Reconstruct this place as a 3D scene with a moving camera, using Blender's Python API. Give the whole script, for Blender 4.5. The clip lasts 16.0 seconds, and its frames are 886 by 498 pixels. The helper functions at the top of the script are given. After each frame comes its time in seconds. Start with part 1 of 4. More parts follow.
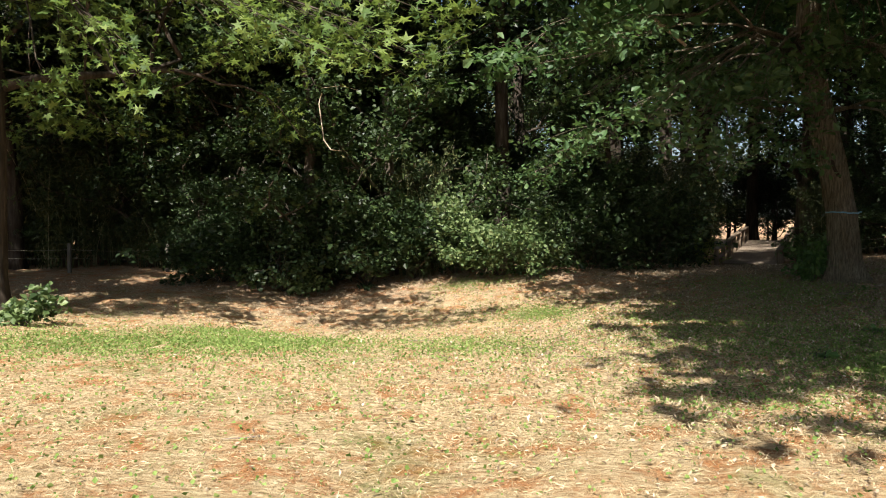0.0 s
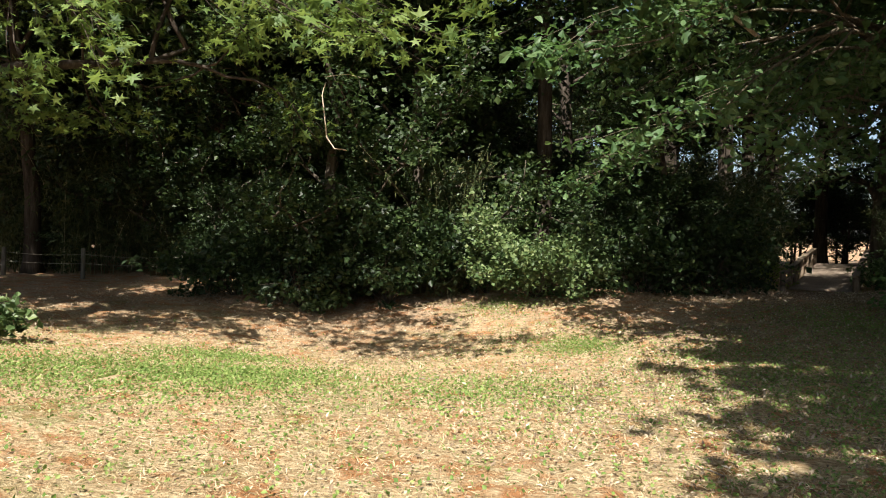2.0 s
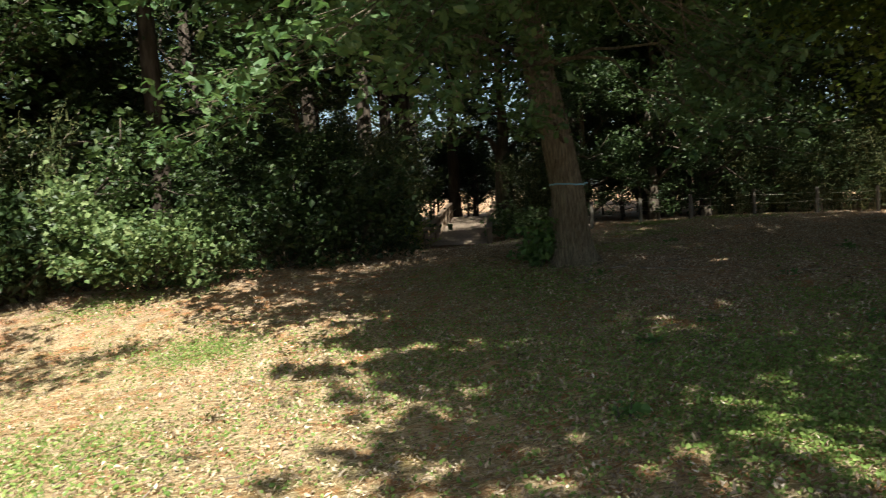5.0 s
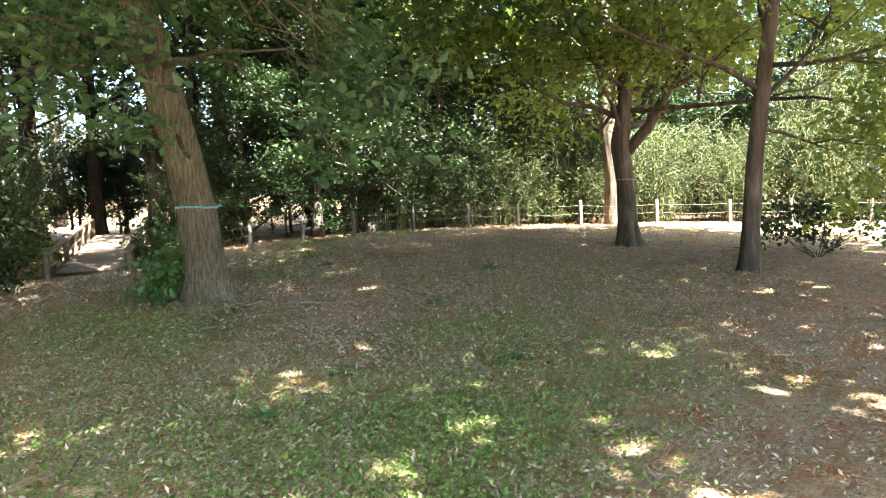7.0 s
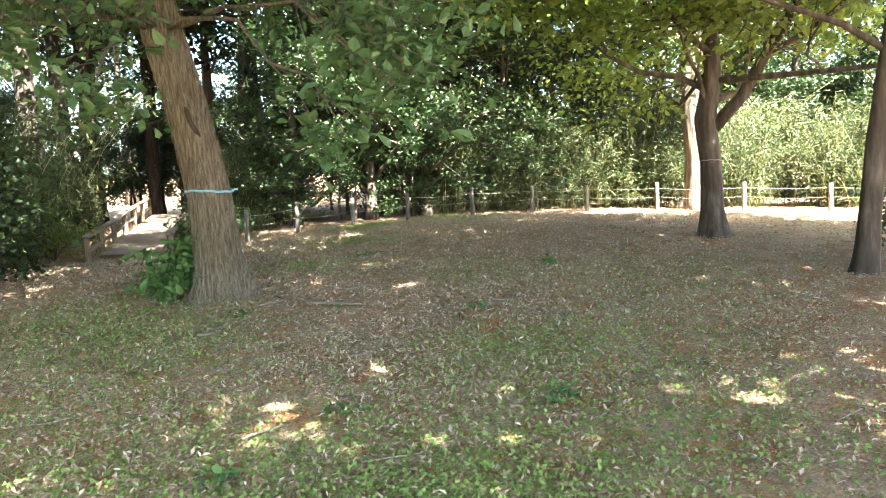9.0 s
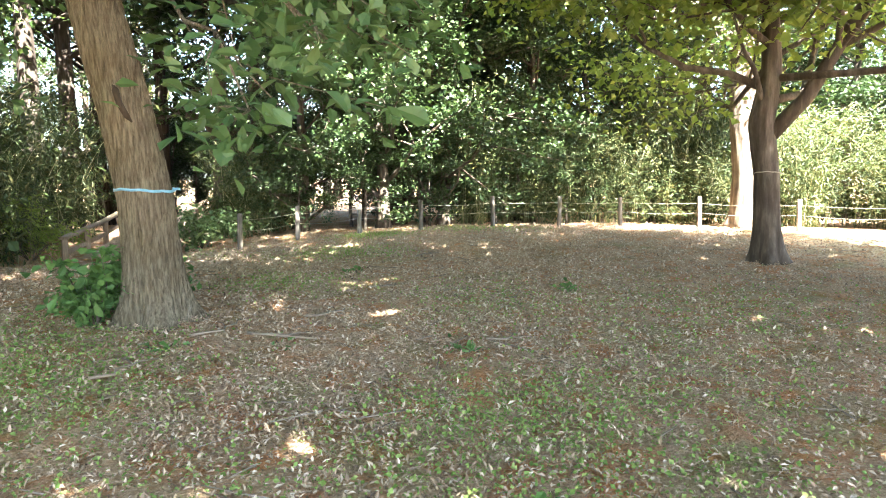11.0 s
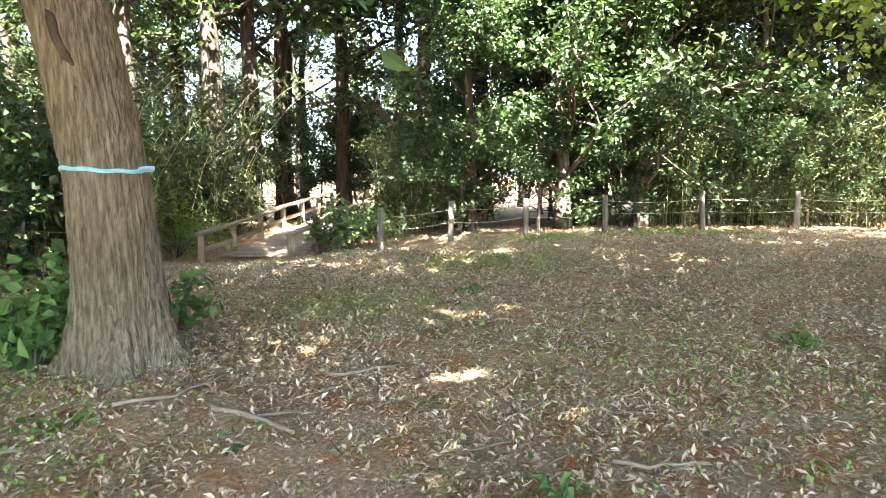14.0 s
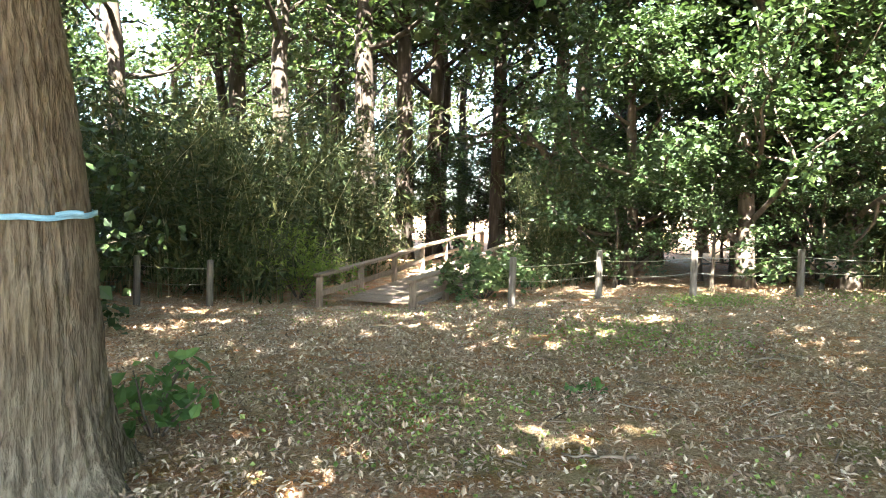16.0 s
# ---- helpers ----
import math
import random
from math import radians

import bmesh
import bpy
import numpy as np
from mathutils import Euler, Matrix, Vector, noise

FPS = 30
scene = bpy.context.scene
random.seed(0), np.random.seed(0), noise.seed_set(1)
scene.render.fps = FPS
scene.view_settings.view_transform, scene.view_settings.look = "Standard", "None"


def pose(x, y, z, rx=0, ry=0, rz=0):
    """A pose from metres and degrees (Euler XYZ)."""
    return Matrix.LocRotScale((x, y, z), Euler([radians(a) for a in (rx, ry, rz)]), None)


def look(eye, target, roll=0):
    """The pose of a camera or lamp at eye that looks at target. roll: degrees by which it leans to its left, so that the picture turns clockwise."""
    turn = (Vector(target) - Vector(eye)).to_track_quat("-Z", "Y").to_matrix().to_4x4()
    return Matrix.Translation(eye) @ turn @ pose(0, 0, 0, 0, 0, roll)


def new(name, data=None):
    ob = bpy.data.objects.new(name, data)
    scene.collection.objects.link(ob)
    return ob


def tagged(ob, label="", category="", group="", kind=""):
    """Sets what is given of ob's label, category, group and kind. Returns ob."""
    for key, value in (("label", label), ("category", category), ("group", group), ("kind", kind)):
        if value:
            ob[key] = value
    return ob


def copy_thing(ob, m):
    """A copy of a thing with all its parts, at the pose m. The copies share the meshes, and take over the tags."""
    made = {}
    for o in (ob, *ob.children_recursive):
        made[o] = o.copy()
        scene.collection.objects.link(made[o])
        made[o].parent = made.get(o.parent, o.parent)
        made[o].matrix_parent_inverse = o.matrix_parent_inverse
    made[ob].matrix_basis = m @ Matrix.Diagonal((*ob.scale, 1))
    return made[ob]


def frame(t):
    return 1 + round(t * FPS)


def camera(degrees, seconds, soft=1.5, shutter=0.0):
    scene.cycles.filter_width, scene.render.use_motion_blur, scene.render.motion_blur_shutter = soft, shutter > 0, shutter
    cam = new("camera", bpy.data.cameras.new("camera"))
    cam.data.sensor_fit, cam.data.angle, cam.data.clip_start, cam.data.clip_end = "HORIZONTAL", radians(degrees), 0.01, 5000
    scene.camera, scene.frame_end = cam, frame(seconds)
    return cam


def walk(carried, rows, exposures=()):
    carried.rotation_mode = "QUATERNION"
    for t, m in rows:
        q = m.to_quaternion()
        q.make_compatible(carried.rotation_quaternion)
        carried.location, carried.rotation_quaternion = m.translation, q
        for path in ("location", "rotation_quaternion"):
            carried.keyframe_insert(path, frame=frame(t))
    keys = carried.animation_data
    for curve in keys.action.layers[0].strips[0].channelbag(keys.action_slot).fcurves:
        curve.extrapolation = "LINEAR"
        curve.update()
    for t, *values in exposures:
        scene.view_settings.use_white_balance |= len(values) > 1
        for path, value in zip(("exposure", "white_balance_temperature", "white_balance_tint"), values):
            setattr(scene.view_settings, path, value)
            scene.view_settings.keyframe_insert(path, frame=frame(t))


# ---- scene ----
cam = camera(63.7, 16.0, soft=1.0, shutter=0.18)
PATH = [
    (0, (-0.135, -0.546, 0.344), (-0.259, 1.448, 0.256), -0.2),
    (0.5, (-0.077, -0.139, 0.345), (-0.211, 1.855, 0.27), 1.3),
    (1, (0.02, 0.321, 0.354), (-0.16, 2.312, 0.303), 0.5),
    (1.5, (0.112, 0.717, 0.34), (-0.128, 2.702, 0.291), 0.8),
    (2, (0.121, 1.141, 0.363), (-0.138, 3.124, 0.307), 1.2),
    (2.5, (0.209, 1.586, 0.368), (-0.207, 3.541, 0.297), 0.8),
    (3, (0.203, 1.983, 0.36), (-0.311, 3.914, 0.286), 0.3),
    (3.5, (0.293, 2.334, 0.348), (-0.236, 4.261, 0.268), 0.0),
    (4, (0.431, 2.678, 0.361), (0.229, 4.663, 0.23), 0.5),
    (4.5, (0.559, 2.998, 0.379), (0.78, 4.978, 0.205), -2.5),
    (5, (0.763, 3.234, 0.38), (1.429, 5.113, 0.221), -2.7),
    (5.2, (0.842, 3.329, 0.375), (1.62, 5.166, 0.236), -2.4),
    (7.3, (2.311, 4.231, 0.581), (3.724, 5.635, 0.404), -2.2),
    (7.5, (2.43, 4.309, 0.591), (3.803, 5.752, 0.411), -2.5),
    (8, (2.704, 4.525, 0.605), (3.998, 6.036, 0.398), -2.6),
    (8.2, (2.834, 4.606, 0.613), (4.101, 6.136, 0.379), -2.5),
    (10.3, (4.4, 5.782, 0.505), (5.627, 7.349, 0.305), -1.7),
    (10.5, (4.551, 5.887, 0.502), (5.783, 7.451, 0.315), -1.1),
    (11, (4.916, 6.116, 0.522), (6.084, 7.727, 0.323), -0.3),
    (11.5, (5.285, 6.431, 0.497), (6.45, 8.049, 0.336), 0.9),
    (12, (5.731, 6.734, 0.458), (6.734, 8.456, 0.288), 1.1),
    (12.5, (6.132, 7.092, 0.432), (7.039, 8.867, 0.28), 1.0),
    (13, (6.609, 7.468, 0.353), (7.485, 9.26, 0.203), 1.2),
    (13.5, (7.007, 7.941, 0.323), (7.685, 9.812, 0.126), 0.5),
    (14, (7.338, 8.41, 0.341), (7.97, 10.297, 0.142), -0.5),
    (14.5, (7.699, 8.88, 0.396), (8.19, 10.814, 0.253), -1.1),
    (15, (7.93, 9.365, 0.401), (8.315, 11.325, 0.29), -1.6),
    (15.5, (8.146, 9.758, 0.457), (8.453, 11.733, 0.377), -0.5),
    (16, (8.437, 10.177, 0.456), (8.595, 12.168, 0.353), 1.0),
]
EXPOSURES = [(0, 1.5, 6400, 9), (3.5, 1.55, 6400, 9), (4.3, 1.55, 6400, 8), (5.2, 1.8, 6450, 5), (7.3, 4.5, 6150, 6), (8.2, 4.75, 6150, 7), (11, 5.2, 6150, 8), (13, 5.35, 6300, 9), (16, 5.35, 6300, 9)]
walk(cam, [(t, look(eye, target, roll)) for t, eye, target, roll in PATH], EXPOSURES)

# ---- world and sun ----
SUN_AZIMUTH, SUN_HEIGHT = 188.0, 52.0
world = bpy.data.worlds.new("sky")
scene.world = world
world.use_nodes = True
sky = world.node_tree.nodes.new("ShaderNodeTexSky")
sky.sky_type, sky.sun_disc = "NISHITA", False
sky.sun_elevation, sky.sun_rotation = radians(SUN_HEIGHT), radians(SUN_AZIMUTH)
sky.dust_density = 2.0
world.node_tree.nodes["Background"].inputs[1].default_value = 0.052
world.node_tree.links.new(sky.outputs[0], world.node_tree.nodes["Background"].inputs[0])
to_sun = Vector((math.sin(radians(SUN_AZIMUTH)) * math.cos(radians(SUN_HEIGHT)), math.cos(radians(SUN_AZIMUTH)) * math.cos(radians(SUN_HEIGHT)), math.sin(radians(SUN_HEIGHT))))
sun = new("sun", bpy.data.lights.new("sun", "SUN"))
sun.data.energy, sun.data.angle, sun.data.color = 5.0, radians(0.55), (1.0, 0.94, 0.84)
sun.matrix_world = look(to_sun * 60, (0, 0, 0))


# ---- materials ----
def shader(name, rough=0.8, spec=0.3):
    m = bpy.data.materials.new(name)
    m.use_nodes = True
    b = m.node_tree.nodes["Principled BSDF"]
    b.inputs["Roughness"].default_value = rough
    b.inputs["Specular IOR Level"].default_value = spec
    return m, m.node_tree.nodes, m.node_tree.links, b


def ramp(nodes, links, source, stops):
    r = nodes.new("ShaderNodeValToRGB")
    while len(r.color_ramp.elements) < len(stops):
        r.color_ramp.elements.new(0.5)
    for e, (at, c) in zip(r.color_ramp.elements, stops):
        e.position, e.color = at, (*c, 1)
    links.new(source, r.inputs[0])
    return r.outputs[0]


def noise_tex(nodes, links, scale, detail=6, rough=0.6, stretch=None, where="Object"):
    t = nodes.new("ShaderNodeTexCoord")
    n = nodes.new("ShaderNodeTexNoise")
    n.inputs["Scale"].default_value, n.inputs["Detail"].default_value, n.inputs["Roughness"].default_value = scale, detail, rough
    if stretch:
        mp = nodes.new("ShaderNodeMapping")
        mp.inputs["Scale"].default_value = stretch
        links.new(t.outputs[where], mp.inputs[0])
        links.new(mp.outputs[0], n.inputs["Vector"])
    else:
        links.new(t.outputs[where], n.inputs["Vector"])
    return n.outputs[0]


def mix(nodes, links, fac, a, b, kind="MIX"):
    m = nodes.new("ShaderNodeMix")
    m.data_type, m.blend_type = "RGBA", kind
    for socket, v in ((m.inputs["Factor"], fac), (m.inputs[6], a), (m.inputs[7], b)):
        if isinstance(v, (int, float)):
            socket.default_value = v
        elif isinstance(v, tuple):
            socket.default_value = (*v, 1)
        else:
            links.new(v, socket)
    return m.outputs[2]


def bump(nodes, links, b, height, strength, distance):
    n = nodes.new("ShaderNodeBump")
    n.inputs["Strength"].default_value, n.inputs["Distance"].default_value = strength, distance
    links.new(height, n.inputs["Height"])
    links.new(n.outputs[0], b.inputs["Normal"])


def leaf_material(name, dark, light, glow, rough=0.42, through_share=0.35, spread=None):
    """A leaf: glossy upper side, light passing through, its tone varying leaf by leaf."""
    m, nodes, links, b = shader(name, rough + 0.12, 0.28)
    g = nodes.new("ShaderNodeNewGeometry")
    stops = [(0.0, dark), (0.6, light), (1.0, spread or light)]
    tone = ramp(nodes, links, g.outputs["Random Per Island"], stops)
    links.new(tone, b.inputs["Base Color"])
    tr = nodes.new("ShaderNodeBsdfTranslucent")
    links.new(mix(nodes, links, 0.55, tone, glow), tr.inputs[0])
    ms = nodes.new("ShaderNodeMixShader")
    ms.inputs[0].default_value = through_share
    links.new(b.outputs[0], ms.inputs[1])
    links.new(tr.outputs[0], ms.inputs[2])
    links.new(ms.outputs[0], nodes["Material Output"].inputs[0])
    return m


def bark_material(name, low, mid, high, scale=14.0, depth=0.02, grain=0.16):
    m, nodes, links, b = shader(name, 0.9, 0.15)
    n = noise_tex(nodes, links, scale, 8, 0.65, (1, 1, grain))
    big = noise_tex(nodes, links, 1.3, 4, 0.6)
    c = ramp(nodes, links, n, [(0.32, low), (0.52, mid), (0.72, high)])
    stain = ramp(nodes, links, big, [(0.35, (0.55, 0.5, 0.45)), (0.65, (1.0, 1.0, 1.0))])
    links.new(mix(nodes, links, 0.7, c, stain, "MULTIPLY"), b.inputs["Base Color"])
    bump(nodes, links, b, n, 1.0, depth)
    return m


def furrowed_bark(name, low, mid, high):
    """Old bark: long plates that run up the trunk, parted by dark cracks."""
    m, nodes, links, b = shader(name, 0.92, 0.12)
    ridges = noise_tex(nodes, links, 38.0, 6, 0.62, (1, 1, 0.1))
    fine = noise_tex(nodes, links, 38.0, 8, 0.75, (1, 1, 0.22))
    big = noise_tex(nodes, links, 1.6, 5, 0.65)
    plate = ramp(nodes, links, ridges, [(0.34, (0.06, 0.06, 0.06)), (0.5, (0.55, 0.55, 0.55)), (0.64, (1, 1, 1))])
    rough = mix(nodes, links, 0.6, plate, fine, "MULTIPLY")
    c = ramp(nodes, links, rough, [(0.03, low), (0.34, mid), (0.7, high)])
    stain = ramp(nodes, links, big, [(0.35, (0.66, 0.62, 0.55)), (0.65, (1.0, 1.0, 1.0))])
    links.new(mix(nodes, links, 0.8, c, stain, "MULTIPLY"), b.inputs["Base Color"])
    bump(nodes, links, b, rough, 1.0, 0.035)
    return m


def wood_material(name, low, high, grain=(14, 14, 1.2)):
    m, nodes, links, b = shader(name, 0.85, 0.2)
    n = noise_tex(nodes, links, 3.0, 8, 0.65, grain)
    c = ramp(nodes, links, n, [(0.3, low), (0.7, high)])
    i = nodes.new("ShaderNodeObjectInfo")
    v = ramp(nodes, links, i.outputs["Random"], [(0.0, (0.7, 0.7, 0.7)), (1.0, (1.0, 1.0, 1.0))])
    links.new(mix(nodes, links, 1.0, c, v, "MULTIPLY"), b.inputs["Base Color"])
    bump(nodes, links, b, n, 0.6, 0.006)
    return m


def island_material(name, stops, rough=0.8, spec=0.25):
    m, nodes, links, b = shader(name, rough, spec)
    g = nodes.new("ShaderNodeNewGeometry")
    links.new(ramp(nodes, links, g.outputs["Random Per Island"], stops), b.inputs["Base Color"])
    return m


def ground_material():
    m, nodes, links, b = shader("earth with straw and litter", 0.95, 0.1)
    fine = noise_tex(nodes, links, 38.0, 8, 0.7)
    mid = noise_tex(nodes, links, 3.2, 6, 0.65)
    big = noise_tex(nodes, links, 0.42, 5, 0.6)
    streak = noise_tex(nodes, links, 26.0, 6, 0.7, (0.35, 1.4, 1))
    straw = ramp(nodes, links, streak, [(0.32, (0.16, 0.1, 0.05)), (0.5, (0.42, 0.31, 0.175)), (0.68, (0.64, 0.53, 0.345))])
    soil = ramp(nodes, links, fine, [(0.3, (0.17, 0.065, 0.025)), (0.55, (0.36, 0.15, 0.055)), (0.75, (0.48, 0.25, 0.11))])
    litter = ramp(nodes, links, fine, [(0.28, (0.12, 0.08, 0.054)), (0.5, (0.32, 0.225, 0.145)), (0.72, (0.5, 0.395, 0.28))])
    open_ground = mix(nodes, links, ramp(nodes, links, mid, [(0.47, (0, 0, 0)), (0.64, (0.85, 0.85, 0.85))]), straw, soil)
    under_trees = mix(nodes, links, ramp(nodes, links, mid, [(0.45, (0, 0, 0)), (0.64, (0.8, 0.8, 0.8))]), litter, soil)
    # straw covers the open clearing, leaf litter the ground below the trees
    t = nodes.new("ShaderNodeTexCoord")
    d = nodes.new("ShaderNodeVectorMath")
    d.operation = "DISTANCE"
    d.inputs[1].default_value = (-3.5, 4.0, -1.1)
    links.new(t.outputs["Object"], d.inputs[0])
    add = nodes.new("ShaderNodeMath")
    add.operation = "MULTIPLY_ADD"
    links.new(big, add.inputs[0])
    add.inputs[1].default_value = 5.0
    links.new(d.outputs["Value"], add.inputs[2])
    span = nodes.new("ShaderNodeMapRange")
    span.inputs["From Min"].default_value, span.inputs["From Max"].default_value = 10.5, 14.5
    links.new(add.outputs[0], span.inputs["Value"])
    # paler straw patch on the right, standing in for sunlit open ground
    d2 = nodes.new("ShaderNodeVectorMath")
    d2.operation = "DISTANCE"
    d2.inputs[1].default_value = (22.0, 10.0, -1.0)
    links.new(t.outputs["Object"], d2.inputs[0])
    span2 = nodes.new("ShaderNodeMapRange")
    span2.inputs["From Min"].default_value, span2.inputs["From Max"].default_value = 3.5, 6.5
    links.new(d2.outputs["Value"], span2.inputs["Value"])
    least = nodes.new("ShaderNodeMath")
    least.operation = "MINIMUM"
    links.new(span.outputs[0], least.inputs[0])
    links.new(span2.outputs[0], least.inputs[1])
    c = mix(nodes, links, least.outputs[0], open_ground, under_trees)
    green = ramp(nodes, links, fine, [(0.3, (0.04, 0.075, 0.015)), (0.7, (0.13, 0.19, 0.045))])
    patch = noise_tex(nodes, links, 0.9, 7, 0.7)
    c = mix(nodes, links, ramp(nodes, links, patch, [(0.53, (0, 0, 0)), (0.68, (0.55, 0.55, 0.55))]), c, green)
    links.new(c, b.inputs["Base Color"])
    bump(nodes, links, b, fine, 1.0, 0.05)
    return m


GROUND = ground_material()
BARK_OLD = furrowed_bark("furrowed grey-brown bark", (0.08, 0.069, 0.05), (0.16, 0.14, 0.102), (0.255, 0.227, 0.17))
BARK_SMOOTH = bark_material("smooth dark bark", (0.045, 0.037, 0.029), (0.09, 0.075, 0.06), (0.18, 0.158, 0.128), 9, 0.012)
BARK_PALE = bark_material("pale flaking bark", (0.06, 0.05, 0.04), (0.125, 0.105, 0.083), (0.21, 0.185, 0.15), 9, 0.02)
BARK_RED = bark_material("dark rough bark", (0.022, 0.018, 0.014), (0.055, 0.044, 0.035), (0.115, 0.096, 0.078), 10, 0.02)
# dark and mid leaf tones lowered, standing in for shade within the wood
LEAF_DARK = leaf_material("dark evergreen leaf toned down for shade", (0.012, 0.024, 0.009), (0.024, 0.044, 0.014), (0.08, 0.14, 0.028), 0.36, 0.2, (0.05, 0.076, 0.024))
LEAF_MID = leaf_material("mid-green leaf", (0.016, 0.032, 0.01), (0.036, 0.064, 0.018), (0.1, 0.16, 0.032), 0.42, 0.25, (0.075, 0.1, 0.03))
LEAF_OAK = leaf_material("broad oak leaf", (0.03, 0.065, 0.025), (0.065, 0.12, 0.045), (0.14, 0.27, 0.06), 0.4, 0.35, (0.1, 0.15, 0.06))
LEAF_MAPLE = leaf_material("maple leaf", (0.035, 0.07, 0.018), (0.085, 0.14, 0.035), (0.26, 0.36, 0.07), 0.45, 0.38, (0.16, 0.21, 0.06))
LEAF_YELLOW = leaf_material("yellow-green leaf", (0.05, 0.09, 0.018), (0.11, 0.165, 0.035), (0.36, 0.45, 0.08), 0.45, 0.52, (0.2, 0.24, 0.065))
LEAF_BAMBOO = leaf_material("bamboo leaf", (0.018, 0.03, 0.01), (0.045, 0.064, 0.02), (0.09, 0.115, 0.028), 0.48, 0.25, (0.11, 0.105, 0.04))
# lightened so the front bush reads as sunlit against the darker ones
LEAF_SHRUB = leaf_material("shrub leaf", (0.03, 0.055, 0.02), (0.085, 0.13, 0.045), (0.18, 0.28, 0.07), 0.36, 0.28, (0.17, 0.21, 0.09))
LEAF_YOUNG = leaf_material("tender young leaf", (0.035, 0.08, 0.025), (0.08, 0.16, 0.045), (0.2, 0.33, 0.08), 0.4, 0.35, (0.12, 0.2, 0.06))
LITTER = island_material("fallen dry leaf", [(0.0, (0.11, 0.075, 0.048)), (0.5, (0.25, 0.185, 0.122)), (0.85, (0.4, 0.32, 0.23)), (1.0, (0.54, 0.46, 0.36))], 0.75, 0.25)
STRAW = island_material("dry straw", [(0.0, (0.3, 0.215, 0.115)), (0.5, (0.47, 0.37, 0.22)), (1.0, (0.62, 0.53, 0.35))], 0.8, 0.2)
TWIG = island_material("dead twig", [(0.0, (0.09, 0.065, 0.046)), (1.0, (0.23, 0.19, 0.15))], 0.85)
WEED = leaf_material("low weed leaf", (0.07, 0.125, 0.024), (0.15, 0.225, 0.052), (0.3, 0.4, 0.09), 0.5, 0.3, (0.25, 0.3, 0.095))
CULM = island_material("bamboo cane", [(0.0, (0.07, 0.09, 0.03)), (0.7, (0.16, 0.17, 0.07)), (1.0, (0.34, 0.3, 0.17))], 0.45, 0.4)
POST = wood_material("weathered grey post", (0.07, 0.06, 0.05), (0.22, 0.195, 0.165))
RAIL = wood_material("weathered rail timber", (0.12, 0.085, 0.06), (0.34, 0.26, 0.19))
DECK = wood_material("worn deck plank", (0.12, 0.09, 0.065), (0.28, 0.22, 0.17))
ROPE = island_material("pale rope", [(0.0, (0.2, 0.185, 0.145)), (1.0, (0.32, 0.295, 0.235))], 0.85)
DEADWOOD = bark_material("bare bleached wood", (0.25, 0.2, 0.15), (0.45, 0.38, 0.3), (0.62, 0.55, 0.46), 12, 0.008)
TAPE, _n, _l, _b = shader("pale blue plastic tape", 0.35, 0.5)
_l.new(ramp(_n, _l, noise_tex(_n, _l, 9.0, 4, 0.6, (1, 1, 6)), [(0.35, (0.09, 0.24, 0.36)), (0.7, (0.24, 0.46, 0.58))]), _b.inputs["Base Color"])


# ---- builders ----
def mesh_of(name, verts, faces, material, smooth=False):
    """A mesh from arrays of corners and of faces with three or four corners."""
    me = bpy.data.meshes.new(name)
    verts = np.asarray(verts, dtype=np.float32)
    sizes = np.concatenate([np.full(len(f), f.shape[1], dtype=np.int32) for f in faces])
    loops = np.concatenate([f.ravel() for f in faces]).astype(np.int32)
    me.vertices.add(len(verts))
    me.vertices.foreach_set("co", verts.ravel())
    me.loops.add(len(loops))
    me.loops.foreach_set("vertex_index", loops)
    me.polygons.add(len(sizes))
    me.polygons.foreach_set("loop_start", np.concatenate(([0], np.cumsum(sizes)[:-1])).astype(np.int32))
    me.update(calc_edges=True)
    me.polygons.foreach_set("use_smooth", np.full(len(sizes), smooth))
    me.materials.append(material)
    return me


def thing(name, at, label, category, group="", turn=0.0, kind=""):
    ob = new(name)
    ob.matrix_basis = pose(*at, 0, 0, turn)
    ob.empty_display_size = 0.2
    return tagged(ob, label, category, group, kind)


def part(name, me, parent, label=""):
    ob = new(name, me)
    ob.parent = parent
    return tagged(ob, label)


def tube(points, radii, sides=8, rough=0.0, rng=None, caps=True):
    """Corners and faces of a tapered tube along a line."""
    p = np.asarray(points, float)
    n = len(p)
    t = np.gradient(p, axis=0)
    t /= np.linalg.norm(t, axis=1)[:, None] + 1e-9
    ref = np.array([1.0, 0.02, 0.03]) if abs(t[0][2]) > 0.7 else np.array([0.02, 0.03, 1.0])
    u = np.cross(ref[None, :], t)
    u /= np.linalg.norm(u, axis=1)[:, None] + 1e-9
    v = np.cross(t, u)
    a = np.arange(sides) * 2 * math.pi / sides
    r = np.asarray(radii, float)[:, None] * np.ones((1, sides))
    if rough and rng is not None:
        r = r * (1 + rough * rng.standard_normal(r.shape))
    verts = (p[:, None, :] + r[..., None] * (np.cos(a)[None, :, None] * u[:, None, :] + np.sin(a)[None, :, None] * v[:, None, :])).reshape(-1, 3)
    i, j = np.meshgrid(np.arange(n - 1), np.arange(sides), indexing="ij")
    k = (j + 1) % sides
    quads = np.stack([i * sides + j, i * sides + k, (i + 1) * sides + k, (i + 1) * sides + j], -1).reshape(-1, 4)
    tris = np.zeros((0, 3), int)
    if caps:
        verts = np.vstack([verts, p[:1], p[-1:]])
        j = np.arange(sides)
        k = (j + 1) % sides
        tris = np.vstack([np.stack([np.full(sides, n * sides), k, j], -1), np.stack([np.full(sides, n * sides + 1), (n - 1) * sides + j, (n - 1) * sides + k], -1)])
    return verts, quads, tris


